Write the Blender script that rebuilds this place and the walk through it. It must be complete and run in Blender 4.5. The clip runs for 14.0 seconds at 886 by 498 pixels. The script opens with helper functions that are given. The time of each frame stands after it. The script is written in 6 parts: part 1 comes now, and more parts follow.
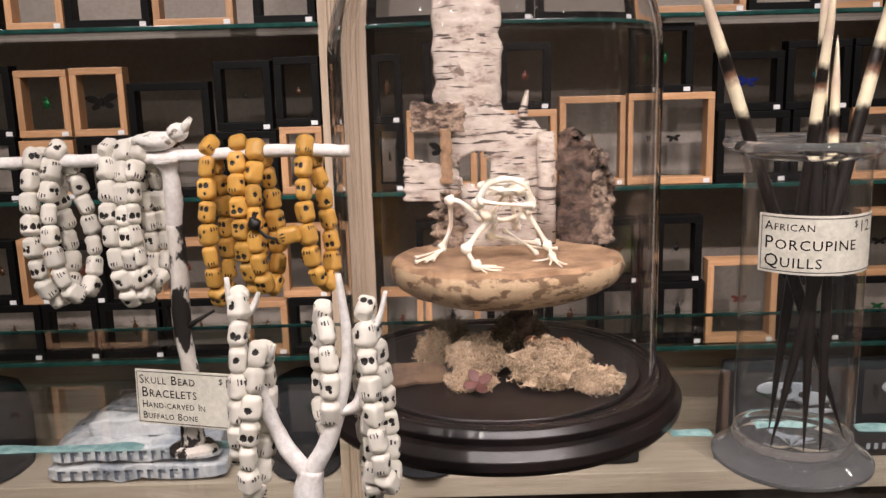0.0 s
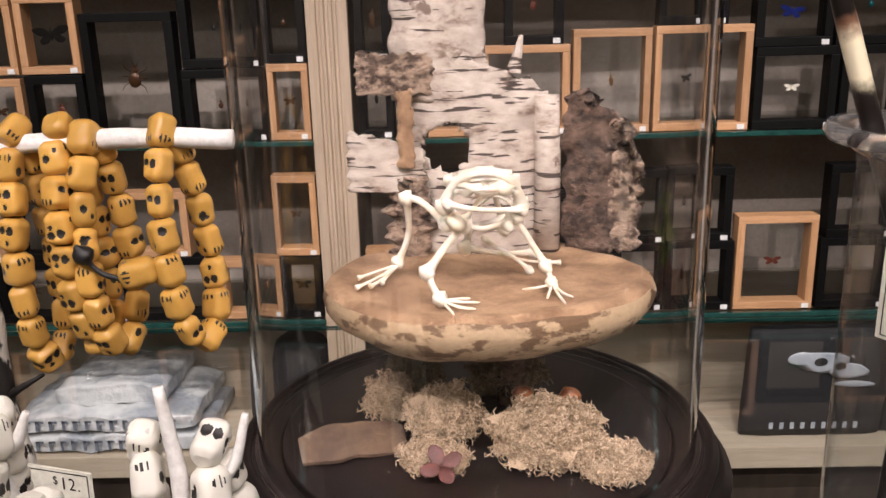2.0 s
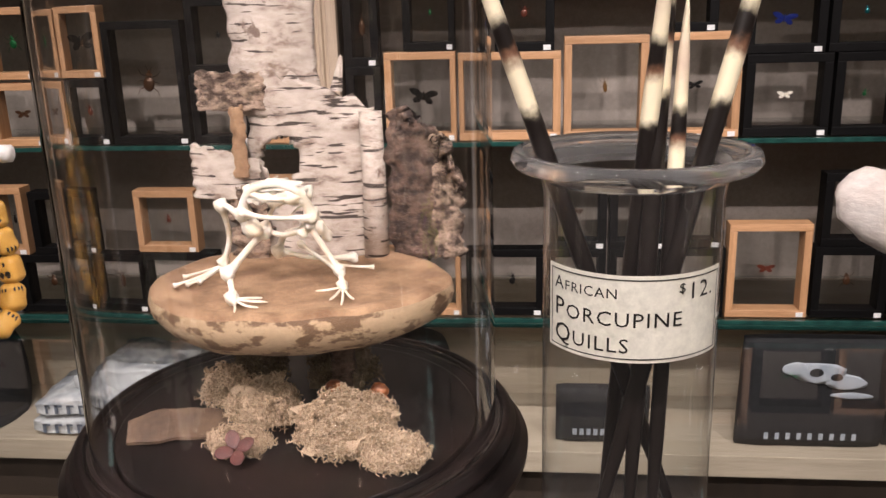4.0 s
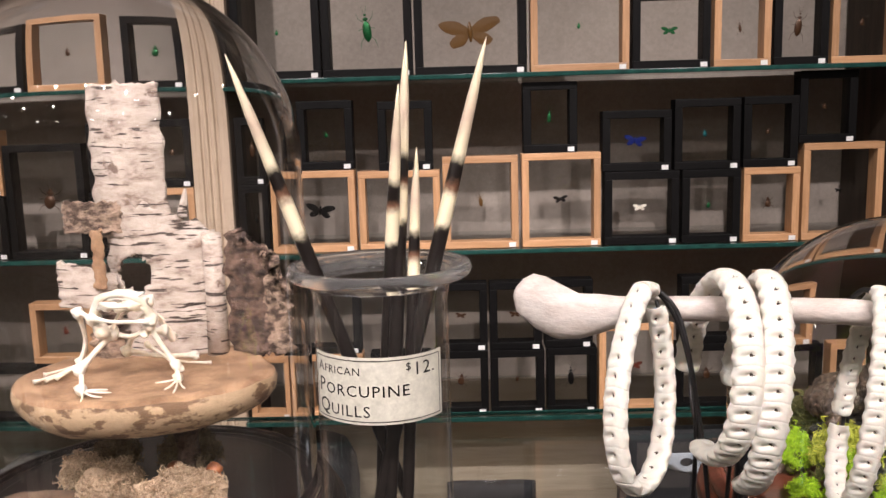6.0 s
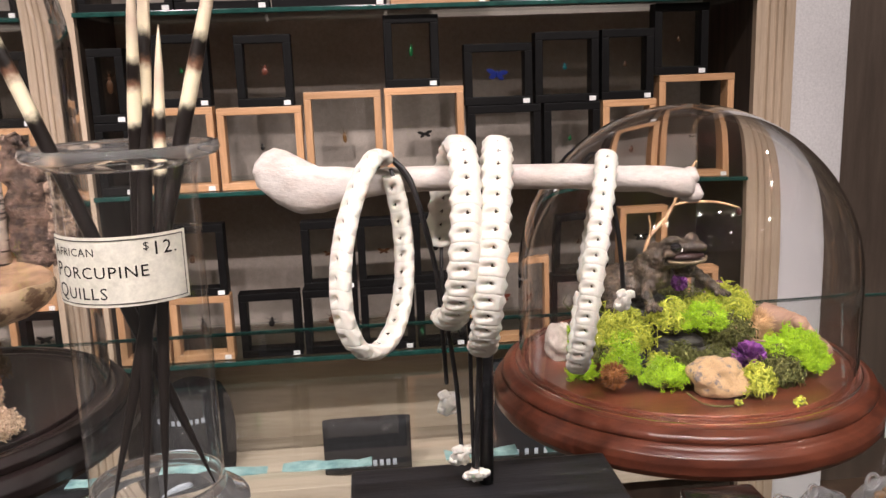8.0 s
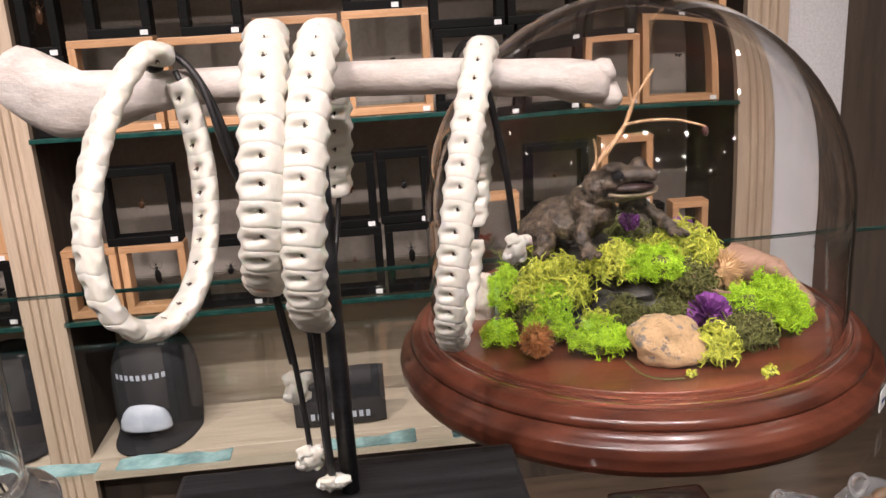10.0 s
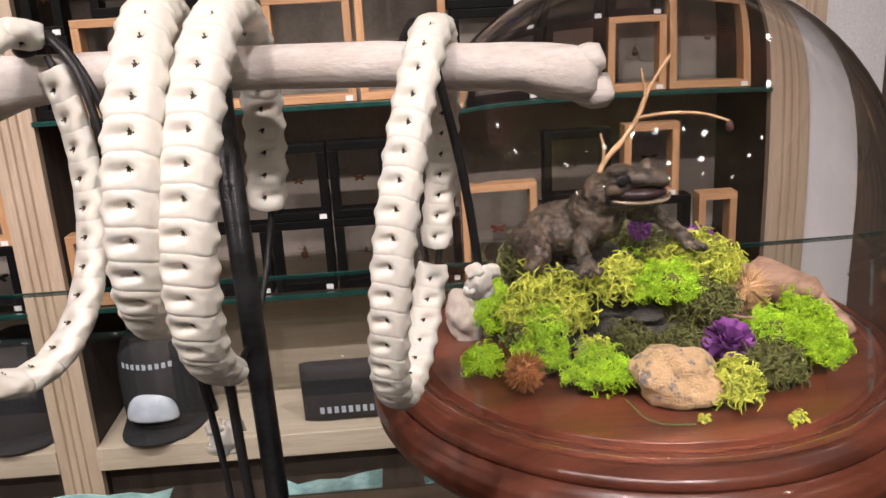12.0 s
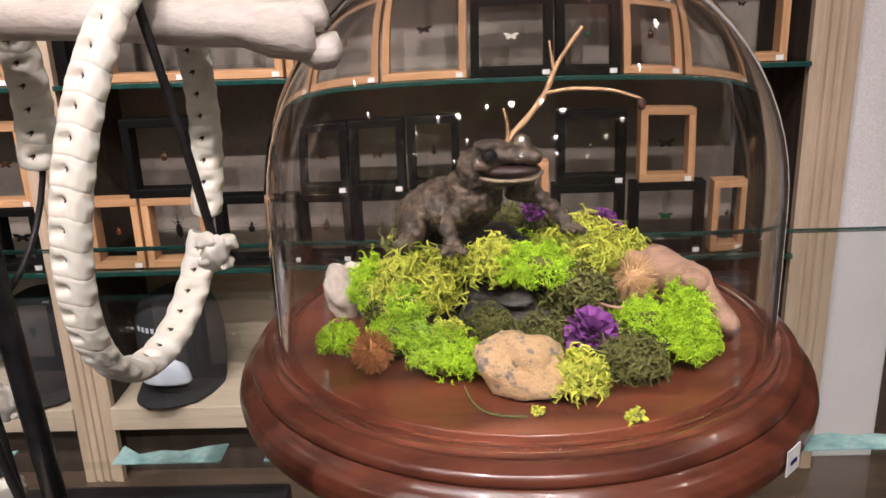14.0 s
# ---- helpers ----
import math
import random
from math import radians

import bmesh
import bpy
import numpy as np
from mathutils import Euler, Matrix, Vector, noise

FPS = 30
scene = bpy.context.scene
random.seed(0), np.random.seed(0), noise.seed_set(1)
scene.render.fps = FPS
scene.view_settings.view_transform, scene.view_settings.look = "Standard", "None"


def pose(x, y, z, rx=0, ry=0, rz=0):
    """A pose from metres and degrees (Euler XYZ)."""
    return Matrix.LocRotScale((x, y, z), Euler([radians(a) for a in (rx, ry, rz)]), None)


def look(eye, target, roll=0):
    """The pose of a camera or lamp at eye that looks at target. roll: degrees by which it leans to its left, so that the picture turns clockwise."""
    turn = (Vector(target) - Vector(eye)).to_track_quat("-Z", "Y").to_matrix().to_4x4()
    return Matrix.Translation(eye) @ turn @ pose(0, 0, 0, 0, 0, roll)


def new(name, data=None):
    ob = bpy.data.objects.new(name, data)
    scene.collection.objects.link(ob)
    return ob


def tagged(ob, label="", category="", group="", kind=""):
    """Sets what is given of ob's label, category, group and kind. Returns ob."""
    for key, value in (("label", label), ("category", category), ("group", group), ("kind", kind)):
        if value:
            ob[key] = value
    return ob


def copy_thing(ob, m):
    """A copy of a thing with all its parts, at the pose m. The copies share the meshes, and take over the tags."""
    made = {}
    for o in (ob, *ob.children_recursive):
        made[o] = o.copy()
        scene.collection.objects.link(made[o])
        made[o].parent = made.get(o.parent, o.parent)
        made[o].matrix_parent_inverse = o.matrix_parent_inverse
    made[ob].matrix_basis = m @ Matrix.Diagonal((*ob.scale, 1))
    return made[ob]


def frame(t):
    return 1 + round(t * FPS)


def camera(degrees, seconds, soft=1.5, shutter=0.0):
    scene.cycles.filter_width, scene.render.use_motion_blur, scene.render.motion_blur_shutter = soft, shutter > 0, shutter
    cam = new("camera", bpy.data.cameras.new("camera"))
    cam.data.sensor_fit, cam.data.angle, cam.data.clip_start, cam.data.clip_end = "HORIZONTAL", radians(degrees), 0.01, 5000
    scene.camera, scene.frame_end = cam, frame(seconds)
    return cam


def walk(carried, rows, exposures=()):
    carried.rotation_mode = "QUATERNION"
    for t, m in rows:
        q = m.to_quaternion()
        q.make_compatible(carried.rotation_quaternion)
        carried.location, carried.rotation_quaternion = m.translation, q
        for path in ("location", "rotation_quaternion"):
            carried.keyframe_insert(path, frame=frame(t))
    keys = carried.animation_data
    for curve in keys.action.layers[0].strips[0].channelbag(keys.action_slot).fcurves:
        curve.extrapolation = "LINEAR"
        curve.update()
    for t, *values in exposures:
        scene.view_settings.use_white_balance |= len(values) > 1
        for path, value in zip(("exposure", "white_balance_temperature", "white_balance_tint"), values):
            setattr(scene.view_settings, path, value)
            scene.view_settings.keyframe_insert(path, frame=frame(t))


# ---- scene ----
cam = camera(55.3, 14.0)
PATH = [
    (0, (0.007, -0.011, 1.263), (0.005, 1.95, 0.868), -1.5),
    (0.5, (0.037, 0.03, 1.269), (0.013, 1.987, 0.857), -1.9),
    (1, (0.042, 0.104, 1.268), (0.031, 2.051, 0.808), -1.9),
    (1.5, (0.022, 0.198, 1.267), (0.025, 2.131, 0.754), -1.9),
    (2, (0.048, 0.237, 1.272), (0.009, 2.157, 0.715), -1.5),
    (2.5, (0.078, 0.251, 1.273), (-0.063, 2.161, 0.697), -0.9),
    (3, (0.106, 0.254, 1.272), (-0.126, 2.15, 0.682), -1.0),
    (3.5, (0.16, 0.236, 1.28), (-0.102, 2.127, 0.684), -1.9),
    (4, (0.234, 0.203, 1.284), (0.03, 2.114, 0.731), -1.7),
    (4.2, (0.247, 0.192, 1.297), (0.099, 2.108, 0.74), -1.4),
    (6.3, (0.356, 0.064, 1.308), (0.348, 2.042, 1.013), -1.8),
    (6.5, (0.369, 0.061, 1.301), (0.384, 2.038, 1.001), -2.0),
    (7, (0.405, 0.06, 1.281), (0.487, 2.029, 0.944), -2.2),
    (7.5, (0.428, 0.061, 1.264), (0.57, 2.02, 0.886), -2.2),
    (8, (0.442, 0.065, 1.252), (0.62, 2.014, 0.838), -2.0),
    (8.5, (0.463, 0.074, 1.241), (0.656, 2.015, 0.801), -2.4),
    (9, (0.487, 0.107, 1.225), (0.683, 2.041, 0.753), -3.0),
    (9.2, (0.498, 0.13, 1.219), (0.689, 2.059, 0.728), -3.1),
    (11.3, (0.568, 0.255, 1.212), (0.657, 2.165, 0.623), -3.5),
    (11.5, (0.568, 0.261, 1.211), (0.652, 2.171, 0.624), -3.5),
    (12, (0.575, 0.277, 1.209), (0.663, 2.186, 0.62), -3.2),
    (12.5, (0.583, 0.284, 1.204), (0.677, 2.189, 0.603), -2.9),
    (13, (0.604, 0.287, 1.206), (0.679, 2.19, 0.596), -2.2),
    (13.5, (0.647, 0.286, 1.2), (0.668, 2.189, 0.584), -2.1),
    (14, (0.688, 0.293, 1.196), (0.63, 2.191, 0.566), -2.1),
]
walk(cam, [(t, look(eye, target, roll)) for t, eye, target, roll in PATH], [(0, -0.14), (4, -0.10), (6.5, 0.10), (9, 0.16), (11.5, -0.07), (14, 0.04)])

# ---- world, lamps, exposure ----
world = bpy.data.worlds.new("world")
scene.world = world
world.use_nodes = True
world.node_tree.nodes["Background"].inputs["Color"].default_value = (0.9, 0.85, 0.78, 1)
world.node_tree.nodes["Background"].inputs["Strength"].default_value = 0.01


def spot(x, y, z, tx, ty, tz, watts, angle=70, radius=0.02, colour=(1.0, 0.885, 0.885)):
    data = bpy.data.lights.new("spot_lamp", "SPOT")
    data.energy, data.spot_size, data.spot_blend, data.shadow_soft_size, data.color = watts, radians(angle), 0.6, radius, colour
    ob = new("spot_lamp", data)
    ob.matrix_world = look((x, y, z), (tx, ty, tz))
    return ob


LAMP_Z = 2.78
for lx, watts in ((-1.3, 140), (-0.4, 115), (0.5, 108), (1.4, 120)):
    spot(lx, 0.45, LAMP_Z, lx * 0.9, 2.2, 0.72, watts, 60)
for lx in (-0.75, 0.15, 0.95):
    spot(lx, -0.75, LAMP_Z, lx * 0.7 + 0.1, 0.70, 1.0, 105, 58)
for lx, ly in ((-1.6, -1.4), (0.3, -1.6), (2.0, -1.3)):
    spot(lx, ly, LAMP_Z, lx, ly - 0.2, 0.0, 26, 110)


# ---- materials ----
def nodes_of(name):
    m = bpy.data.materials.new(name)
    m.use_nodes = True
    t = m.node_tree
    return m, t, t.nodes["Principled BSDF"]


def noisy(t, coords, scale, detail=4, rough=0.6, stretch=(1, 1, 1)):
    mp = t.nodes.new("ShaderNodeMapping")
    mp.inputs["Scale"].default_value = stretch
    t.links.new(coords, mp.inputs["Vector"])
    n = t.nodes.new("ShaderNodeTexNoise")
    n.inputs["Scale"].default_value, n.inputs["Detail"].default_value, n.inputs["Roughness"].default_value = scale, detail, rough
    t.links.new(mp.outputs["Vector"], n.inputs["Vector"])
    return n.outputs["Fac"]


def ramp(t, fac, stops):
    r = t.nodes.new("ShaderNodeValToRGB")
    e = r.color_ramp.elements
    while len(e) < len(stops):
        e.new(0.5)
    for k, (p, c) in zip(e, stops):
        k.position, k.color = p, (*c, 1)
    t.links.new(fac, r.inputs["Fac"])
    return r.outputs["Color"]


def mixed(t, a, b, fac, mode="MIX"):
    m = t.nodes.new("ShaderNodeMix")
    m.data_type, m.blend_type = "RGBA", mode
    for value, socket in ((fac, m.inputs[0]), (a, m.inputs[6]), (b, m.inputs[7])):
        if isinstance(value, (int, float)):
            socket.default_value = value
        elif isinstance(value, tuple):
            socket.default_value = (*value, 1)
        else:
            t.links.new(value, socket)
    return m.outputs[2]


def mat(name, c1, c2=None, rough=0.5, metal=0.0, scale=25, fine=180, bump=0.15, depth=0.002, stretch=(1, 1, 1), coat=0.0, lo=0.35, hi=0.65, per_piece=0.0, sss=0.0, spec=0.5):
    """A surface that varies between two colours at a coarse scale, with a fine grain in colour and relief."""
    m, t, p = nodes_of(name)
    c2 = c2 or tuple(v * 0.7 for v in c1)
    tc = t.nodes.new("ShaderNodeTexCoord").outputs["Object"]
    if per_piece:
        info = t.nodes.new("ShaderNodeObjectInfo")
        add = t.nodes.new("ShaderNodeVectorMath")
        add.operation = "MULTIPLY_ADD"
        t.links.new(info.outputs["Random"], add.inputs[0])
        add.inputs[1].default_value = (7, 5, 3)
        t.links.new(tc, add.inputs[2])
        tc = add.outputs[0]
    big = noisy(t, tc, scale, 4, 0.6, stretch)
    small = noisy(t, tc, fine, 3, 0.7, stretch)
    col = ramp(t, big, [(lo, c2), (hi, c1)])
    col = mixed(t, col, ramp(t, small, [(0.3, (0.6, 0.6, 0.6)), (0.7, (1, 1, 1))]), 0.5, "MULTIPLY")
    if per_piece:
        shade = ramp(t, info.outputs["Random"], [(0.0, (1 - per_piece,) * 3), (1.0, (1, 1, 1))])
        col = mixed(t, col, shade, 1.0, "MULTIPLY")
    t.links.new(col, p.inputs["Base Color"])
    p.inputs["Roughness"].default_value, p.inputs["Metallic"].default_value = rough, metal
    p.inputs["Coat Weight"].default_value = coat
    p.inputs["Specular IOR Level"].default_value = spec
    if sss:
        p.inputs["Subsurface Weight"].default_value = sss
        p.inputs["Subsurface Radius"].default_value = (0.006, 0.004, 0.003)
        p.inputs["Subsurface Scale"].default_value = 0.5
    if bump:
        b = t.nodes.new("ShaderNodeBump")
        b.inputs["Strength"].default_value, b.inputs["Distance"].default_value = bump, depth
        t.links.new(mixed(t, big, small, 0.5), b.inputs["Height"])
        t.links.new(b.outputs["Normal"], p.inputs["Normal"])
    return m


def glass(name, colour=(1, 1, 1), rough=0.0, clear=1.0):
    m, t, p = nodes_of(name)
    p.inputs["Base Color"].default_value = (*colour, 1)
    p.inputs["Roughness"].default_value, p.inputs["IOR"].default_value = rough, 1.46
    p.inputs["Transmission Weight"].default_value = clear
    return m


def sheet_glass(name, tint=(0.95, 0.97, 0.96)):
    """A thin pane: clear, with the gloss of its surface."""
    m, t, p = nodes_of(name)
    t.nodes.remove(p)
    out = t.nodes["Material Output"]
    fr = t.nodes.new("ShaderNodeFresnel")
    fr.inputs["IOR"].default_value = 1.6
    tr = t.nodes.new("ShaderNodeBsdfTransparent")
    tr.inputs["Color"].default_value = (*tint, 1)
    gl = t.nodes.new("ShaderNodeBsdfGlossy")
    gl.inputs["Roughness"].default_value = 0.02
    mx = t.nodes.new("ShaderNodeMixShader")
    for a, b in ((fr.outputs[0], mx.inputs[0]), (tr.outputs[0], mx.inputs[1]), (gl.outputs[0], mx.inputs[2]), (mx.outputs[0], out.inputs[0])):
        t.links.new(a, b)
    return m


def slab_glass(bm):
    """Sets slots on a flat slab: 0 the glossy top, 1 its plain clear underside and edges."""
    for f in bm.faces:
        f.normal_update()
        f.material_index = 0 if f.normal.z > 0.9 else 1
    return bm


def clear_tint(name, tint):
    m, t, p = nodes_of(name)
    t.nodes.remove(p)
    tr = t.nodes.new("ShaderNodeBsdfTransparent")
    tr.inputs["Color"].default_value = (*tint, 1)
    t.links.new(tr.outputs[0], t.nodes["Material Output"].inputs[0])
    return m


def wall_glass(name, tint=(0.97, 0.975, 0.97)):
    """Thin blown glass: clear face on, glossy towards its edges."""
    m, t, p = nodes_of(name)
    t.nodes.remove(p)
    lw = t.nodes.new("ShaderNodeLayerWeight")
    lw.inputs["Blend"].default_value = 0.5
    power = t.nodes.new("ShaderNodeMath")
    power.operation, power.inputs[1].default_value = "POWER", 4.0
    scale = t.nodes.new("ShaderNodeMath")
    scale.operation, scale.inputs[1].default_value, scale.inputs[2].default_value = "MULTIPLY_ADD", 0.85, 0.07
    tr, gl, mx = t.nodes.new("ShaderNodeBsdfTransparent"), t.nodes.new("ShaderNodeBsdfGlossy"), t.nodes.new("ShaderNodeMixShader")
    tr.inputs["Color"].default_value = (*tint, 1)
    gl.inputs["Roughness"].default_value = 0.03
    # A little white haze lifts the glass in place of room reflections.
    haze, hazed = t.nodes.new("ShaderNodeBsdfDiffuse"), t.nodes.new("ShaderNodeMixShader")
    hazed.inputs[0].default_value = 0.008
    t.links.new(mx.outputs[0], hazed.inputs[1])
    t.links.new(haze.outputs[0], hazed.inputs[2])
    for a, b in ((lw.outputs["Facing"], power.inputs[0]), (power.outputs[0], scale.inputs[0]), (scale.outputs[0], mx.inputs[0]), (tr.outputs[0], mx.inputs[1]), (gl.outputs[0], mx.inputs[2]), (hazed.outputs[0], t.nodes["Material Output"].inputs[0])):
        t.links.new(a, b)
    return m


GLASS = glass("clear_glass")
WALL_GLASS = wall_glass("thin_jar_glass")
# White haze in place of bright reflections lightens the foot and rim.
JAR_GLASS = glass("hazed_jar_glass", clear=0.968)
SHELF_TOP, SHELF_UNDER = sheet_glass("shelf_glass", (0.95, 0.97, 0.96)), clear_tint("shelf_underside", (0.90, 0.93, 0.92))
COUNTER_TOP, COUNTER_UNDER = sheet_glass("counter_glass", (0.95, 0.97, 0.96)), clear_tint("counter_underside", (0.95, 0.975, 0.965))
PANE = sheet_glass("pane_glass")
EDGE = mat("green_glass_edge", (0.020, 0.080, 0.066), (0.010, 0.040, 0.035), 0.12, bump=0)
WALL = mat("beige_wall", (0.38, 0.325, 0.28), (0.30, 0.255, 0.22), 0.75, scale=3, fine=90, bump=0.1)
DARK_SIDE = mat("dark_brown_panel", (0.075, 0.055, 0.042), (0.045, 0.034, 0.027), 0.6, scale=6, stretch=(6, 6, 0.6), spec=0.2)
POST = mat("pale_ash_wood", (0.56, 0.44, 0.325), (0.44, 0.335, 0.235), 0.5, scale=9, fine=60, stretch=(6, 6, 0.35), bump=0.2)
POST_H = mat("pale_ash_board", (0.64, 0.54, 0.42), (0.52, 0.43, 0.32), 0.5, scale=9, fine=60, stretch=(0.35, 6, 6), bump=0.2)
BLACK_WOOD = mat("black_stained_wood", (0.0055, 0.005, 0.005), (0.003, 0.0027, 0.0027), 0.55, scale=30, stretch=(0.5, 6, 6), bump=0.25, per_piece=0.3, spec=0.14)
TAN_WOOD = mat("honey_oak", (0.66, 0.38, 0.20), (0.52, 0.28, 0.13), 0.45, scale=22, fine=150, stretch=(0.5, 7, 7), bump=0.25, per_piece=0.25)
WHITE = mat("white_column_paint", (0.80, 0.78, 0.78), (0.74, 0.72, 0.72), 0.6, scale=3, bump=0.05)
PAPER = mat("white_tag_paper", (0.82, 0.82, 0.80), (0.76, 0.76, 0.74), 0.7, bump=0.05)
FLOOR = mat("dark_floor_boards", (0.12, 0.08, 0.055), (0.07, 0.05, 0.035), 0.4, scale=4, stretch=(1, 8, 1))
CEIL = mat("off_white_ceiling", (0.70, 0.68, 0.64), (0.64, 0.62, 0.58), 0.8, scale=2, bump=0.05)
ROOM = mat("taupe_room_wall", (0.30, 0.25, 0.21), (0.24, 0.20, 0.17), 0.8, scale=2, bump=0.08)


# ---- building helpers ----
def thing(name, m, label, category, group="", kind=""):
    ob = new(name)
    ob.empty_display_size = 0.05
    ob.matrix_world = m
    return tagged(ob, label, category, group, kind)


def part(name, bm, material, parent=None, label="", m=None, smooth=False, kind=""):
    """Links a bmesh (or a ready mesh) as one mesh object under a thing or a part."""
    if isinstance(bm, bmesh.types.BMesh):
        me = bpy.data.meshes.new(name)
        bmesh.ops.recalc_face_normals(bm, faces=bm.faces)
        bm.to_mesh(me)
        bm.free()
        for mt in (material if isinstance(material, (list, tuple)) else [material]):
            me.materials.append(mt)
        if smooth:
            me.shade_smooth()
    else:
        me = bm
    ob = new(name, me)
    ob.parent = parent
    if m is not None:
        ob.matrix_basis = m
    return tagged(ob, label, "", "", kind)


def box(bm, x0, x1, y0, y1, z0, z1, bevel=0.0):
    vs = [bm.verts.new((x, y, z)) for z in (z0, z1) for y in (y0, y1) for x in (x0, x1)]
    fs = [bm.faces.new([vs[i] for i in q]) for q in ((0, 2, 3, 1), (4, 5, 7, 6), (0, 1, 5, 4), (2, 6, 7, 3), (0, 4, 6, 2), (1, 3, 7, 5))]
    if bevel:
        es = list({e for f in fs for e in f.edges})
        bmesh.ops.bevel(bm, geom=es, offset=bevel, segments=2, affect="EDGES", profile=0.6)
    return bm


def boxed(*a, bevel=0.0):
    return box(bmesh.new(), *a, bevel=bevel)


def lathe(bm, profile, seg=64, closed=False, c=(0, 0, 0)):
    """Turns a profile of (radius, height) round the z axis."""
    rings = []
    for r, z in profile:
        if r < 1e-6:
            rings.append([bm.verts.new((c[0], c[1], c[2] + z))])
        else:
            rings.append([bm.verts.new((c[0] + r * math.cos(2 * math.pi * k / seg), c[1] + r * math.sin(2 * math.pi * k / seg), c[2] + z)) for k in range(seg)])
    pairs = list(zip(rings, rings[1:])) + ([(rings[-1], rings[0])] if closed else [])
    for a, b in pairs:
        for k in range(seg):
            q = [a[k % len(a)], a[(k + 1) % len(a)], b[(k + 1) % len(b)], b[k % len(b)]]
            q = list(dict.fromkeys(q))
            if len(q) > 2:
                bm.faces.new(q)
    return bm


def tight(profile, e=0.0012):
    """Holds the bends of a profile with close rings, so that its straight runs shade flat."""
    out = [profile[0]]
    for (r0, z0), (r1, z1) in zip(profile, profile[1:]):
        n = math.hypot(r1 - r0, z1 - z0)
        if n > 4 * e:
            k = e / n
            out += [(r0 + (r1 - r0) * u, z0 + (z1 - z0) * u) for u in (k, 1 - k)]
        out.append((r1, z1))
    return out


def tube(bm, pts, radii, seg=10, cap=True, wob=0.0, seed=0):
    """A tapered tube along a line of points."""
    pts = [Vector(p) for p in pts]
    if isinstance(radii, (int, float)):
        radii = [radii] * len(pts)
    side, rings = None, []
    for i, p in enumerate(pts):
        d = (pts[min(i + 1, len(pts) - 1)] - pts[max(i - 1, 0)]).normalized()
        if side is None:
            side = d.orthogonal().normalized()
        side = (side - d * side.dot(d)).normalized()
        other = d.cross(side)
        ring = []
        for k in range(seg):
            a = 2 * math.pi * k / seg
            v = side * math.cos(a) + other * math.sin(a)
            r = radii[i] * (1 + wob * noise.noise(Vector((p + v * radii[i]) * 90 + Vector((seed, 0, 0)))))
            ring.append(bm.verts.new(p + v * r))
        rings.append(ring)
    for a, b in zip(rings, rings[1:]):
        for k in range(seg):
            bm.faces.new((a[k], a[(k + 1) % seg], b[(k + 1) % seg], b[k]))
    if cap:
        bm.faces.new(rings[0][::-1])
        bm.faces.new(rings[-1])
    return bm


def bezier(pts, n=8):
    """A smooth line through the points."""
    pts = [Vector(p) for p in pts]
    out = []
    for i in range(len(pts) - 1):
        a, b, c, d = pts[max(i - 1, 0)], pts[i], pts[i + 1], pts[min(i + 2, len(pts) - 1)]
        for k in range(n):
            u = k / n
            out.append(0.5 * (2 * b + (c - a) * u + (2 * a - 5 * b + 4 * c - d) * u * u + (3 * b - a - 3 * c + d) * u ** 3))
    return out + [pts[-1]]


def blob(bm, c, r, sub=2, rough=0.0, freq=30.0, seed=0.0, m=None):
    """A lump: an uneven ellipsoid."""
    made = bmesh.ops.create_icosphere(bm, subdivisions=sub, radius=1.0)["verts"]
    r = Vector(r if isinstance(r, (tuple, list)) else (r, r, r))
    for v in made:
        k = 1 + rough * noise.noise(v.co * freq * max(r) + Vector((seed, seed * 1.7, -seed)))
        co = Vector((v.co.x * r.x, v.co.y * r.y, v.co.z * r.z)) * k
        v.co = (m @ co if m is not None else co) + Vector(c)
    return made


def standing():
    """The top-level objects so far."""
    return {o for o in scene.objects if o.parent is None}


def slide(before, dx, dy, dz=0.0):
    """Sets every thing made since then a little further along its support."""
    for o in standing() - before:
        o.location += Vector((dx, dy, dz))


def setting(name, bm, material, label, category):
    return tagged(part(name, bm, material, None), label, category, "", "structure")


# ---- the room ----
setting("floor", boxed(-3.6, 3.6, -3.2, 2.7, -0.1, 0.0), FLOOR, "dark brown timber shop floor", "floor")
setting("ceiling", boxed(-3.6, 3.6, -3.2, 2.7, 2.9, 3.0), CEIL, "plain off-white shop ceiling", "ceiling")
setting("wall_south", boxed(-3.6, 3.6, -3.3, -3.2, 0, 2.9), ROOM, "taupe shop wall behind the aisle", "wall")
setting("wall_west", boxed(-3.6, -3.5, -3.2, 2.6, 0, 2.9), ROOM, "taupe side wall of the shop", "wall")
setting("wall_east", boxed(3.5, 3.6, -3.2, 2.6, 0, 2.9), ROOM, "taupe side wall of the shop", "wall")
setting("wall_north", boxed(-3.5, 1.45, 2.46, 2.6, 0, 2.9), WALL, "beige painted wall behind the display shelves", "wall")
PANEL = mat("brown_wall_panel", (0.135, 0.102, 0.080), (0.090, 0.068, 0.054), 0.55, scale=5, stretch=(6, 6, 0.6), spec=0.3)
setting("wall_dark_panel", boxed(1.66, 3.5, 2.30, 2.6, 0, 2.9), PANEL, "dark brown wall panel beside the white column", "wall")
setting("column", boxed(1.515, 1.685, 2.16, 2.6, 0, 2.9, bevel=0.006), WHITE, "white painted square wall column", "column")


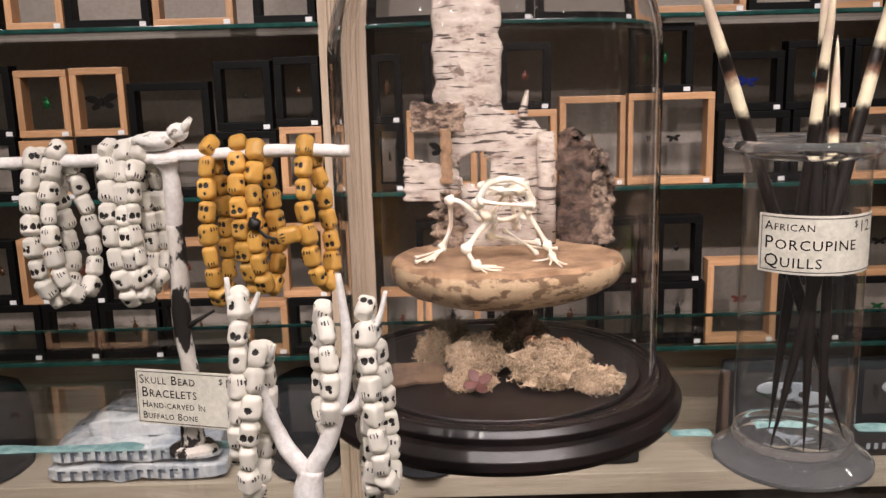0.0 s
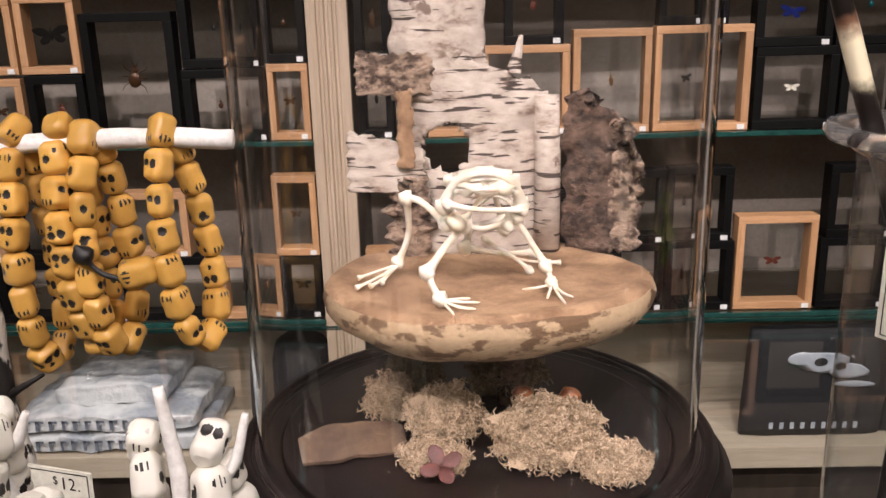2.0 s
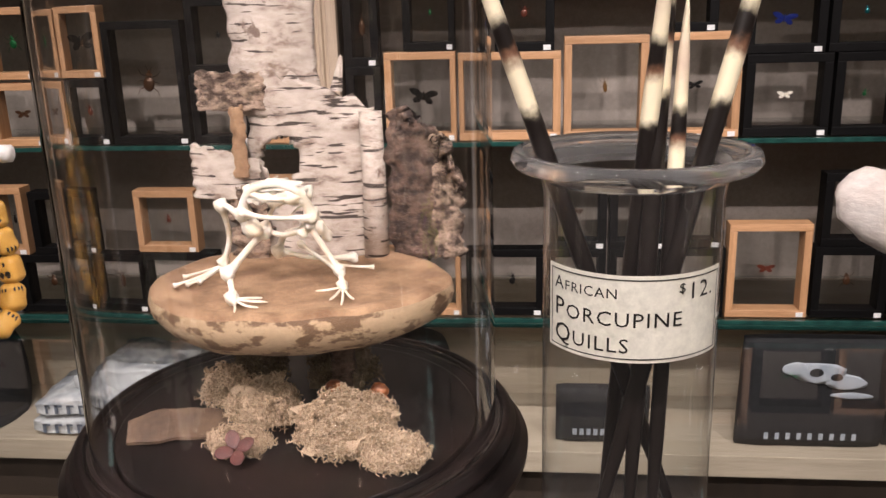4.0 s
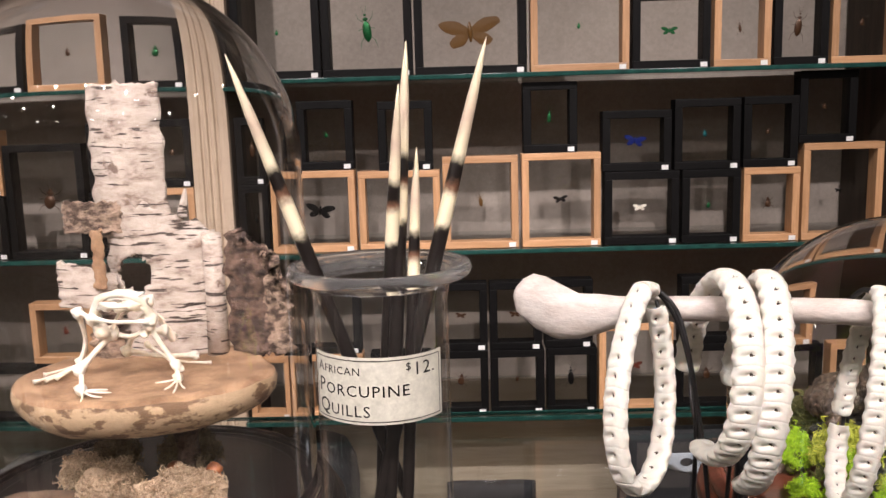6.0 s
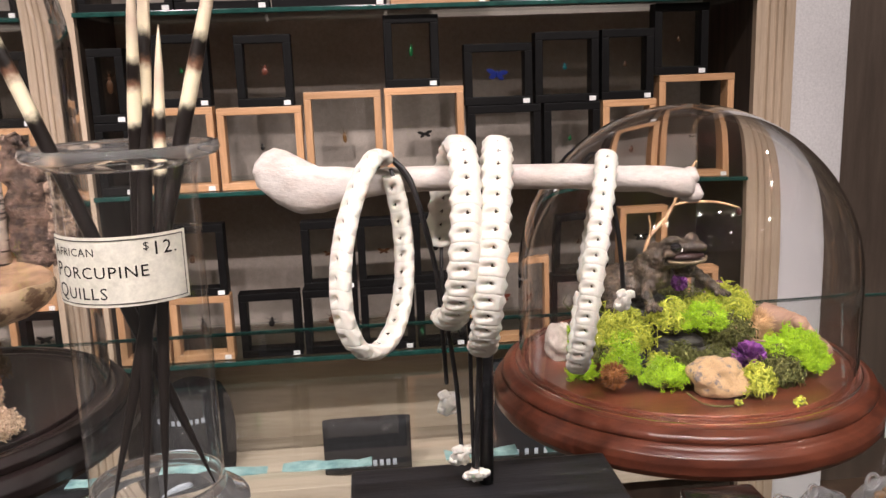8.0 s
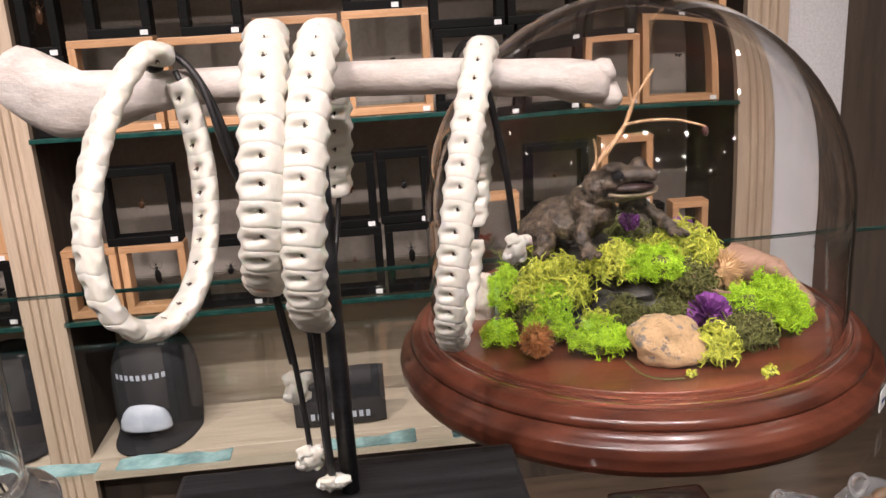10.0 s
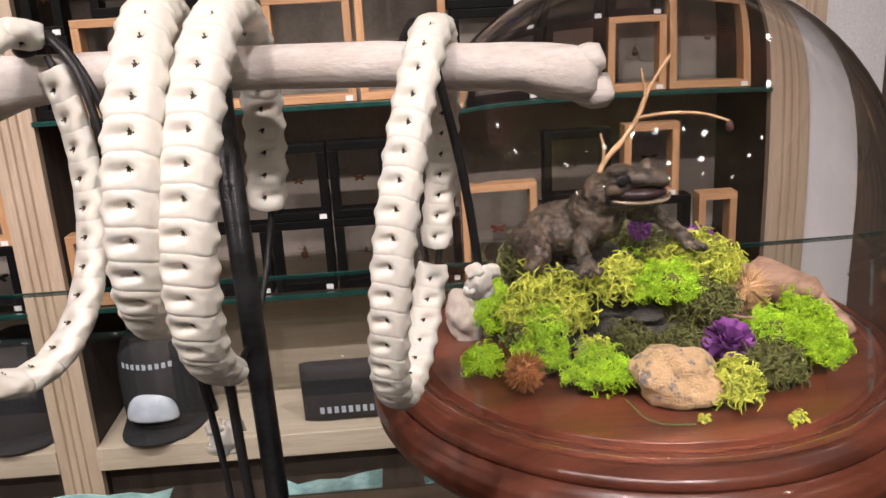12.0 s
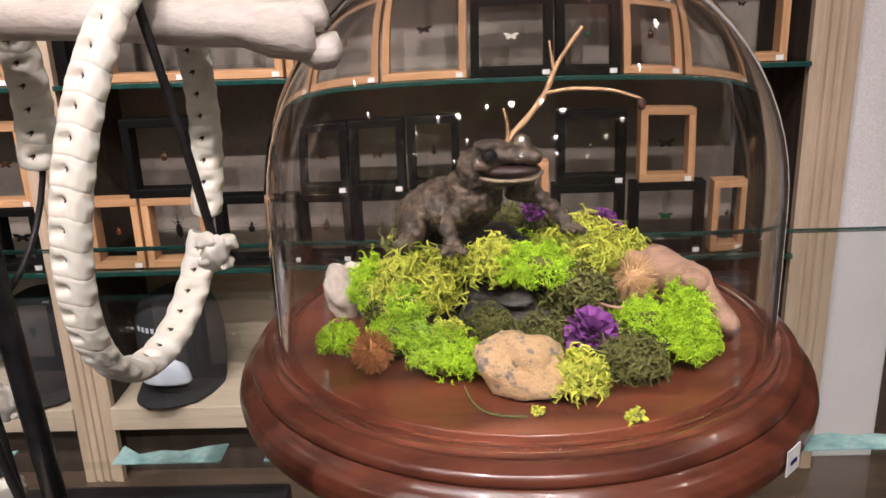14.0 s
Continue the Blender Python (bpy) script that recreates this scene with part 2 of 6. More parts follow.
LENS = bpy.data.materials.new("lit_lamp_lens")
LENS.use_nodes = True
LENS.node_tree.nodes["Principled BSDF"].inputs["Emission Color"].default_value = (1.0, 0.93, 0.85, 1)
LENS.node_tree.nodes["Principled BSDF"].inputs["Emission Strength"].default_value = 110.0
HOUSING = mat("white_lamp_housing", (0.70, 0.69, 0.67), (0.62, 0.61, 0.59), 0.4, bump=0.03)
first = thing("ceiling_spotlight", pose(0, 0, 2.9), "small white round ceiling spotlight, lit", "ceiling lamp", "ceiling spotlights")
part("housing", lathe(bmesh.new(), [(0, 0), (0.060, 0), (0.060, -0.05), (0.056, -0.058), (0.050, -0.058), (0.050, -0.050), (0, -0.050)], 24), HOUSING, first, smooth=False)
part("lens", lathe(bmesh.new(), [(0, -0.0515), (0.046, -0.0515), (0.046, -0.060), (0, -0.060)], 20), LENS, first, "glowing lens")
LAMPS = [(x, y) for y in (-2.5, -1.7, -0.9) for x in (-2.4, -1.4, -0.5, 0.5, 1.4, 2.4)] + [(-2.2, 0.2), (2.3, 0.2), (-2.0, 1.3), (2.4, 1.3)]
for k, (x, y) in enumerate(LAMPS):
    if k:
        copy_thing(first, pose(x + 0.12 * math.sin(k * 2.3), y + 0.1 * math.cos(k * 1.7), 2.9))
    else:
        first.matrix_world = pose(x, y, 2.9)


# ---- the shelf wall ----
SHELF_A, SHELF_B, SHELF_C, SHELF_D = 1.405, 0.985, 0.560, 0.205
FRONT = 2.10


def fluted_post(x0, x1, z0, z1, y=2.11):
    """Pale wood upright with three grooves down its face."""
    ob = thing("shelf_post", pose(x0, y, z0), "pale ash wood upright with fluted grooves", "post", "shelf posts", "structure")
    w, bm = x1 - x0, bmesh.new()
    prof = [(0, 0.022), (0, 0.0)]
    for k in range(3):
        c = w * (0.30 + 0.20 * k)
        prof += [(c - 0.006, 0), (c - 0.003, 0.006), (c + 0.003, 0.006), (c + 0.006, 0)]
    prof += [(w, 0), (w, 0.022)]
    for z in (0, z1 - z0):
        for px, py in prof:
            bm.verts.new((px, py, z))
    bm.verts.ensure_lookup_table()
    n = len(prof)
    for i in range(n):
        j = (i + 1) % n
        bm.faces.new((bm.verts[i], bm.verts[j], bm.verts[n + j], bm.verts[n + i]))
    part("upright", bm, POST, ob)
    return ob


for x0, x1 in ((-1.90, -1.80), (-0.285, -0.190), (1.415, 1.514)):
    fluted_post(x0, x1, 0.0, 2.5)
for x0, x1 in ((-1.89, -1.81), (-0.281, -0.194), (1.419, 1.47)):
    setting("shelf_divider", boxed(x0, x1, 2.134, 2.455, 0.0, 2.5), DARK_SIDE, "dark brown upright panel between shelf bays", "panel")
for x0, x1 in ((-1.808, -0.284), (-0.191, 1.416)):
    for z in (SHELF_A, SHELF_B, SHELF_C):
        ob = thing("glass_shelf", pose(x0, FRONT, z), "clear glass shelf with a green edge on the shelf wall", "shelf", "glass shelves")
        part("sheet", slab_glass(boxed(0, x1 - x0, 0.012, 0.345, -0.009, 0.0)), [SHELF_TOP, SHELF_UNDER], ob)
        part("edge", boxed(0, x1 - x0, 0.0, 0.0118, -0.010, 0.001, bevel=0.002), EDGE, ob, "dark green polished glass edge")
    ob = thing("low_wooden_shelf", pose(x0, 2.10, SHELF_D), "pale wooden bottom shelf board", "shelf", "wooden shelves")
    part("board", boxed(0, x1 - x0, 0.02, 0.345, -0.03, 0.0), POST_H, ob)
    part("front_lip", boxed(0.0, x1 - x0, 0.002, 0.02, -0.055, 0.004, bevel=0.003), POST_H, ob)
    setting("low_back_panel", boxed(x0, x1, 2.44, 2.458, SHELF_D, SHELF_C - 0.01), POST_H, "pale ash back panel behind the bottom shelf", "panel")
    setting("plinth", boxed(x0, x1, 2.16, 2.2, 0.0, SHELF_D - 0.06), DARK_SIDE, "dark recessed plinth under the shelves", "plinth")


# ---- framed insects ----
def frame_box(x0, x1, z0, h, kind, y=2.125, lean=0.0):
    """A shadow box: four rails, two panes, a pinned insect and a price tag."""
    w, tan = x1 - x0 - 0.004, kind.startswith("t")
    t, d = (0.017 if tan else 0.019), 0.045
    ob = thing("insect_frame", pose(x0 + 0.002, y, z0, -lean), ("honey oak" if tan else "black wooden") + " shadow box frame holding a pinned insect", "picture frame", "insect frames")
    wood = TAN_WOOD if tan else BLACK_WOOD
    part("rail", boxed(0, w, 0, d, -t / 2, t / 2, bevel=0.0015), wood, ob, "", pose(0, 0, t / 2))
    part("rail", boxed(0, w, 0, d, -t / 2, t / 2, bevel=0.0015), wood, ob, "", pose(0, 0, h - t / 2))
    part("rail", boxed(t, h - t, 0.0005, d - 0.0005, -t / 2, t / 2, bevel=0.0015), wood, ob, "", pose(t / 2, 0, 0, 0, -90))
    part("rail", boxed(t, h - t, 0.0005, d - 0.0005, -t / 2, t / 2, bevel=0.0015), wood, ob, "", pose(w - t / 2, 0, 0, 0, -90))
    bm = bmesh.new()
    v = [bm.verts.new(p) for p in ((t, 0.008, t), (w - t, 0.008, t), (w - t, 0.008, h - t), (t, 0.008, h - t))]
    bm.faces.new(v)
    part("pane", bm, PANE, ob).visible_shadow = False
    part("price_tag", boxed(w - 0.024, w - 0.008, -0.002, -0.0005, 0.002, 0.013), PAPER, ob, "small white price tag")
    return ob


ROW_A = ((-1.27, -1.06, .19, "b"), (-1.05, -.905, .19, "t"), (-.905, -.695, .19, "b"), (-.69, -.49, .20, "t"), (-.445, -.29, .19, "b"),
         (-.185, .03, .22, "b"), (.03, .248, .22, "b"), (.25, .52, .20, "b"), (.525, .762, .21, "t"), (.765, .953, .18, "b"), (.957, 1.095, .18, "t"), (1.098, 1.23, .18, "b"), (1.233, 1.395, .19, "t"))
ROW_B = ((-1.24, -1.06, .16, "b"), (-1.055, -.915, .15, "t"), (-.91, -.775, .155, "b"), (-.772, -.565, .285, "b"), (-.560, -.404, .16, "b"), (-.400, -.29, .168, "t"),
         (-.18, -.092, .17, "b"), (-.088, .098, .20, "t"), (.102, .305, .195, "t"), (.308, .495, .225, "t"), (.50, .695, .228, "t"), (.70, .885, .178, "b"), (.888, 1.033, .178, "b"), (1.036, 1.175, .18, "t"), (1.178, 1.374, .235, "t"))
ROW_B2 = ((-1.16, -1.055, .16, .175, "b"), (-1.05, -.915, .157, .165, "t"), (-.912, -.775, .157, .168, "t"), (-.555, -.410, .162, .17, "b"), (-.405, -.29, .169, .17, "b"),
          (-.18, -.095, .17, .17, "b"), (-.04, .098, .201, .165, "b"), (.155, .29, .195, .165, "b"), (.505, .639, .228, .168, "b"), (.695, .865, .178, .145, "b"), (.868, 1.03, .178, .168, "b"), (1.033, 1.168, .18, .168, "b"), (1.165, 1.305, .235, .17, "b"))
ROW_C = ((-1.22, -1.05, .15, "b"), (-1.05, -.90, .15, "b"), (-.90, -.73, .15, "b"), (-.745, -.535, .155, "b"), (-.525, -.405, .145, "t"), (-.402, -.29, .15, "b"),
         (-.18, -.055, .165, "t"), (-.052, .10, .165, "t"), (.115, .27, .165, "b"), (.273, .414, .165, "b"), (.416, .555, .165, "b"), (.558, .686, .168, "b"), (.688, .876, .225, "t"), (.88, 1.05, .17, "b"), (1.06, 1.24, .17, "b"), (1.256, 1.352, .17, "t"))
ROW_C2 = ((-1.20, -1.10, .15, .17, "b"), (-1.095, -1.012, .15, .172, "t"), (-1.0, -.87, .15, .16, "b"), (-.745, -.578, .156, .155, "t"), (-.415, -.29, .152, .190, "t"),
          (-.073, .097, .165, .178, "b"), (.279, .414, .165, .172, "b"), (.416, .55, .165, .172, "b"), (.553, .676, .168, .172, "b"), (.89, 1.05, .17, .17, "b"), (1.077, 1.21, .17, .175, "t"))
for x0, x1, h, k in ROW_A:
    frame_box(x0, x1, SHELF_A + 0.001, h, k)
for z, row in ((SHELF_B, ROW_B), (SHELF_C, ROW_C)):
    for x0, x1, h, k in row:
        frame_box(x0, x1, z + 0.001, h, k)
for z, row in ((SHELF_B, ROW_B2), (SHELF_C, ROW_C2)):
    for x0, x1, up, h, k in row:
        frame_box(x0, x1, z + up + 0.002, h, k, 2.127)


# ---- the glass counter ----
TOP = 0.950
COUNTER_L, COUNTER_R, SEAM, REAR, NEAR = -1.5, 1.30, 0.690, 1.063, 0.47
SEALANT = mat("aqua_sealant", (0.40, 0.62, 0.60), (0.20, 0.38, 0.38), 0.25, scale=60, fine=300, bump=0.3)
METAL = mat("brushed_steel", (0.45, 0.45, 0.45), (0.35, 0.35, 0.35), 0.35, 1.0, scale=20)
counter = thing("display_counter", pose(0, 0, 0), "clear glass display counter with a taped aqua seam", "counter")
for y0, y1 in ((NEAR, SEAM - 0.004), (SEAM + 0.004, REAR)):
    part("top_sheet", slab_glass(boxed(COUNTER_L, COUNTER_R, y0, y1, TOP - 0.010, TOP)), [COUNTER_TOP, COUNTER_UNDER], counter).visible_shadow = False
part("rear_edge", boxed(COUNTER_L, COUNTER_R, REAR, REAR + 0.002, TOP - 0.0035, TOP + 0.0005), EDGE, counter, "thin green polished edge")
bm, rng = bmesh.new(), random.Random(4)
n = 240
rows = []
for k in range(n + 1):
    x = COUNTER_L + (COUNTER_R - COUNTER_L) * k / n
    a = 0.006 + 0.008 * noise.noise(Vector((x * 30, 0, 0))) + 0.006 * noise.noise(Vector((x * 90, 3, 0)))
    b = -0.008 + 0.002 * noise.noise(Vector((x * 40, 9, 0)))
    rows.append([bm.verts.new((x, SEAM + q, TOP + h)) for q, h in ((b, 0.0004), (b, 0.0012), (max(a, b + 0.003), 0.0012), (max(a, b + 0.003), 0.0004))])
for p, q in zip(rows, rows[1:]):
    if noise.noise(Vector((p[0].co.x * 14, 5, 2))) + 0.4 * noise.noise(Vector((p[0].co.x * 60, 1, 2))) > -0.12:
        for i in range(4):
            bm.faces.new((p[i], p[(i + 1) % 4], q[(i + 1) % 4], q[i]))
part("seam_sealant", bm, SEALANT, counter, "ragged aqua sealant bead")
part("front_board", boxed(COUNTER_L, COUNTER_R, NEAR - 0.03, NEAR - 0.002, 0.0, TOP - 0.012), DARK_SIDE, counter)
for x in (COUNTER_L + 0.02, COUNTER_R - 0.02):
    part("leg", boxed(x - 0.015, x + 0.015, REAR - 0.04, REAR - 0.01, 0.0, TOP - 0.0105, bevel=0.002), METAL, counter)
    part("side_rail", boxed(x - 0.01, x + 0.01, NEAR, REAR - 0.04, TOP - 0.035, TOP - 0.0105), METAL, counter)


# ---- the two domes ----
WALNUT = mat("dark_walnut", (0.018, 0.011, 0.010), (0.007, 0.006, 0.006), 0.36, scale=14, stretch=(1, 1, 4), coat=0.12, bump=0.05)
MAHOGANY = mat("red_mahogany", (0.175, 0.050, 0.027), (0.075, 0.021, 0.012), 0.28, scale=12, stretch=(0.6, 6, 4), coat=0.4, bump=0.05)


def glass_dome(name, x, y, floor_z, radius, straight, label):
    """A bell jar: a straight wall that closes in a half sphere, of real thickness."""
    ob = thing(name, pose(x, y, floor_z), label, "glass dome")
    th = 0.0018
    outer = [(radius, 0), (radius, straight * 0.5), (radius, straight)] + [(radius * math.cos(a), straight + radius * math.sin(a)) for a in (math.pi / 2 * k / 18 for k in range(1, 19))]
    inner = [(max(r - th, 0) if k < len(outer) - 1 else 0, z - (th if k == len(outer) - 1 else th * max(0, (z - straight)) / radius)) for k, (r, z) in enumerate(outer)]
    outer[-1] = (0, outer[-1][1])
    bm = lathe(bmesh.new(), tight(outer[:3]) + outer[3:] + inner[:2:-1] + tight(inner[2::-1]) + tight([inner[0], outer[0]])[1:-1], 96, closed=True)
    g = part("bell", bm, GLASS, ob, smooth=True)
    g.visible_shadow = False
    lip = part("lip", lathe(bmesh.new(), [(radius + 0.0016 + 0.0022 * math.cos(a), 0.0026 + 0.0022 * math.sin(a)) for a in (2 * math.pi * k / 10 for k in range(10))], 96, closed=True), GLASS, ob, "rounded lower lip", smooth=True)
    lip.visible_shadow = False
    return ob


FROG_X, FROG_Y, TOAD_X, TOAD_Y = 0.057, 0.784, 0.7190, 0.7710
base = thing("dome_base", pose(FROG_X, FROG_Y, TOP), "round dark walnut base under the frog skeleton dome", "wooden base")
part("foot_moulding", lathe(bmesh.new(), tight([(0, 0), (0.170, 0), (0.175, 0.006), (0.176, 0.014), (0.170, 0.022), (0.165, 0.024), (0, 0.024)]), 96), WALNUT, base, smooth=True)
part("upper_ring", lathe(bmesh.new(), tight([(0.100, 0.0242), (0.165, 0.0242), (0.1665, 0.030), (0.162, 0.036), (0.1575, 0.036), (0.1565, 0.031), (0.138, 0.031), (0.137, 0.0285), (0.100, 0.0285)]), 96), WALNUT, base, smooth=True)
part("floor_disc", lathe(bmesh.new(), tight([(0, 0.0287), (0.1365, 0.0287), (0.136, 0.034), (0, 0.034)]), 96), WALNUT, base, smooth=True)
glass_dome("glass_dome", FROG_X, FROG_Y, TOP + 0.0315, 0.1515, 0.297, "tall clear glass bell dome over the frog skeleton")
base = thing("dome_base", pose(TOAD_X, TOAD_Y, TOP), "round red mahogany base under the toad dome", "wooden base")
part("foot_moulding", lathe(bmesh.new(), tight([(0, 0), (0.156, 0), (0.165, 0.003), (0.1695, 0.009), (0.1705, 0.016), (0.1690, 0.0215), (0.1655, 0.0250), (0.1630, 0.0262), (0.1622, 0.029), (0, 0.029)]), 96), MAHOGANY, base, smooth=True)
part("upper_ring", lathe(bmesh.new(), tight([(0.100, 0.0292), (0.1612, 0.0292), (0.1618, 0.0315), (0.1600, 0.0350), (0.1545, 0.0380), (0.1515, 0.0385), (0.1505, 0.0365), (0.140, 0.0365), (0.138, 0.0355), (0.100, 0.0355)]), 96), MAHOGANY, base, smooth=True)
part("floor_disc", lathe(bmesh.new(), tight([(0, 0.0357), (0.1375, 0.0357), (0.137, 0.042), (0, 0.042)]), 96), MAHOGANY, base, smooth=True)
glass_dome("glass_dome", TOAD_X, TOAD_Y, TOP + 0.0385, 0.1455, 0.083, "clear glass dome over the toad and moss")


# ---- the jar of quills ----
JAR_X, JAR_Y = 0.2865, 0.634
jar = thing("quill_jar", pose(JAR_X, JAR_Y, TOP), "clear glass apothecary jar with a flared rim and paper label", "glass jar")
foot = [(0, 0.0), (0.058, 0.0), (0.0620, 0.003), (0.0620, 0.006), (0.057, 0.0095), (0.0510, 0.013), (0.0470, 0.0195), (0.0456, 0.026), (0.0432, 0.026), (0.0425, 0.017), (0.036, 0.0125), (0, 0.0110)]
wall = [(0.0456, 0.0262), (0.0456, 0.0600), (0.0456, 0.2400), (0.0470, 0.2480)]
lip = [(0.0470, 0.2482), (0.0535, 0.2526), (0.0605, 0.2545), (0.0625, 0.2580), (0.0608, 0.2622), (0.0560, 0.2622), (0.0480, 0.2590), (0.0445, 0.2540), (0.0440, 0.2482)]
part("foot", lathe(bmesh.new(), tight(foot, 0.0008), 72), JAR_GLASS, jar, "heavy round glass foot", smooth=True).visible_shadow = False
part("wall", lathe(bmesh.new(), tight(wall), 96), WALL_GLASS, jar, smooth=True).visible_shadow = False
part("rim", lathe(bmesh.new(), lip, 96, closed=True), JAR_GLASS, jar, "flared glass rim", smooth=True).visible_shadow = False
LABEL_PAPER = mat("cream_label_paper", (0.80, 0.77, 0.66), (0.74, 0.71, 0.60), 0.7, scale=40, bump=0.05)
INK = mat("black_ink", (0.012, 0.011, 0.010), (0.018, 0.016, 0.015), 0.6, bump=0)


def lettering(lines, wrap=None):
    """Words as one flat bmesh in the x-z plane: rows of (text, size, x, z). wrap: a radius to bend them round, facing -y."""
    bm = bmesh.new()
    for body, size, x, z in lines:
        cu = bpy.data.curves.new("words", "FONT")
        cu.body, cu.size, cu.extrude, cu.resolution_u, cu.space_character = body, size, 0.0, 2, 1.12
        ob = new("words", cu)
        bpy.context.view_layer.update()
        me = bpy.data.meshes.new_from_object(ob.evaluated_get(bpy.context.evaluated_depsgraph_get()))
        start = len(bm.verts)
        bm.from_mesh(me)
        bm.verts.ensure_lookup_table()
        for v in bm.verts[start:]:
            v.co = Vector((x + v.co.x, 0, z + v.co.y))
        bpy.data.objects.remove(ob)
        bpy.data.curves.remove(cu)
        bpy.data.meshes.remove(me)
    if wrap:
        bmesh.ops.subdivide_edges(bm, edges=[e for e in bm.edges if e.calc_length() > 0.003], cuts=2)
        for v in bm.verts:
            a = v.co.x / wrap
            v.co = Vector((wrap * math.sin(a), -wrap * math.cos(a), v.co.z))
    return bm


def word_width(body, size):
    cu = bpy.data.curves.new("words", "FONT")
    cu.body, cu.size, cu.space_character = body, size, 1.12
    ob = new("words", cu)
    bpy.context.view_layer.update()
    me = bpy.data.meshes.new_from_object(ob.evaluated_get(bpy.context.evaluated_depsgraph_get()))
    w = max((v.co.x for v in me.vertices), default=0.0)
    bpy.data.objects.remove(ob)
    bpy.data.curves.remove(cu)
    bpy.data.meshes.remove(me)
    return w


def small_caps(text, big, x, z):
    """One line whose words begin with a larger capital."""
    rows = []
    for word in text.split(" "):
        rows.append((word[0], big, x, z))
        x += word_width(word[0], big) + big * 0.07
        rows.append((word[1:], big * 0.77, x, z))
        x += word_width(word[1:], big * 0.77) + big * 0.42
    return rows


def border(x0, x1, z0, z1, t=0.0006, wrap=None):
    bm = bmesh.new()
    for a, b, c, d in ((x0, x1, z0, z0 + t), (x0, x1, z1 - t, z1), (x0, x0 + t, z0, z1), (x1 - t, x1, z0, z1)):
        n = max(1, int((b - a) / 0.004))
        for k in range(n):
            u, w = a + (b - a) * k / n, a + (b - a) * (k + 1) / n
            bm.faces.new([bm.verts.new(p) for p in ((u, 0, c), (w, 0, c), (w, 0, d), (u, 0, d))])
    if wrap:
        for v in bm.verts:
            a = v.co.x / wrap
            v.co = Vector((wrap * math.sin(a), -wrap * math.cos(a), v.co.z))
    return bm


R = 0.0460
turn = pose(0, 0, 0.165, 0, 0, -3) @ Matrix.Diagonal((1, 1, 0.94, 1))
bm, half = bmesh.new(), 1.08
for r in (R, R + 0.0004):
    for k in range(41):
        a = -half + 2 * half * k / 40
        for z in (0.0, 0.0470):
            bm.verts.new((r * math.sin(a), -r * math.cos(a), z))
bm.verts.ensure_lookup_table()
for k in range(40):
    i = 2 * k
    bm.faces.new([bm.verts[j] for j in (i, i + 2, i + 3, i + 1)])
    bm.faces.new([bm.verts[j + 82] for j in (i, i + 1, i + 3, i + 2)])
label = part("label", bm, LABEL_PAPER, jar, "cream paper label with black lettering", turn)
L = -half * R
part("lettering", lettering(small_caps("AFRICAN", 0.0100, L + 0.0047, 0.0345) + small_caps("PORCUPINE", 0.0147, L + 0.0047, 0.0196) + small_caps("QUILLS", 0.0147, L + 0.0047, 0.0054) + [("$", 0.0075, -L - 0.029, 0.0372), ("12.", 0.0130, -L - 0.0240, 0.0331)], R + 0.0008), INK, label)
part("border", border(L + 0.0017, -L - 0.0017, 0.0019, 0.0451, 0.0006, R + 0.0008), INK, label)


def quill_material():
    m, t, p = nodes_of("banded_quill")
    tc = t.nodes.new("ShaderNodeTexCoord").outputs["Generated"]
    sep = t.nodes.new("ShaderNodeSeparateXYZ")
    t.links.new(tc, sep.inputs[0])
    info = t.nodes.new("ShaderNodeObjectInfo")
    add = t.nodes.new("ShaderNodeMath")
    add.operation = "MULTIPLY_ADD"
    t.links.new(info.outputs["Random"], add.inputs[0])
    add.inputs[1].default_value = -0.06
    t.links.new(sep.outputs["Z"], add.inputs[2])
    wob = t.nodes.new("ShaderNodeMath")
    wob.operation = "MULTIPLY_ADD"
    t.links.new(noisy(t, t.nodes.new("ShaderNodeTexCoord").outputs["Object"], 120), wob.inputs[0])
    wob.inputs[1].default_value = 0.03
    t.links.new(add.outputs[0], wob.inputs[2])
    dark, pale, mid = (0.012, 0.009, 0.008), (0.86, 0.76, 0.54), (0.20, 0.10, 0.06)
    col = ramp(t, wob.outputs[0], [(0.0, dark), (0.675, dark), (0.69, pale), (0.735, pale), (0.752, mid), (0.765, dark), (0.79, dark), (0.81, pale), (0.87, (0.60, 0.47, 0.36)), (0.95, pale)])
    t.links.new(col, p.inputs["Base Color"])
    p.inputs["Roughness"].default_value = 0.28
    return m


QUILL = quill_material()
for a, b, r in (((0.3275, 0.630, 0.968), (0.1915, 0.634, 1.352), 0.0050), ((0.2845, 0.606, 0.966), (0.3075, 0.668, 1.360), 0.0050), ((0.2600, 0.612, 0.967), (0.3620, 0.655, 1.360), 0.0052),
                ((0.2970, 0.605, 0.966), (0.3130, 0.655, 1.288), 0.0044), ((0.2740, 0.650, 0.967), (0.3030, 0.640, 1.330), 0.0048)):
    a, b = Vector(a), Vector(b)
    d = b - a
    bm = bmesh.new()
    shape = [(0.0, 0.05), (0.05, 0.26), (0.14, 0.60), (0.28, 0.90), (0.5, 1.0), (0.75, 0.98), (0.90, 0.70), (0.97, 0.32), (1.0, 0.05)]
    tube(bm, [(0, 0, u * d.length) for u, k in shape], [r * k for u, k in shape], 12)
    ob = tagged(part("porcupine_quill", bm, QUILL, None, "", Matrix.Translation(a) @ d.to_track_quat("Z", "Y").to_matrix().to_4x4(), True), "banded black and cream porcupine quill standing in the jar", "quill", "quills in the jar")



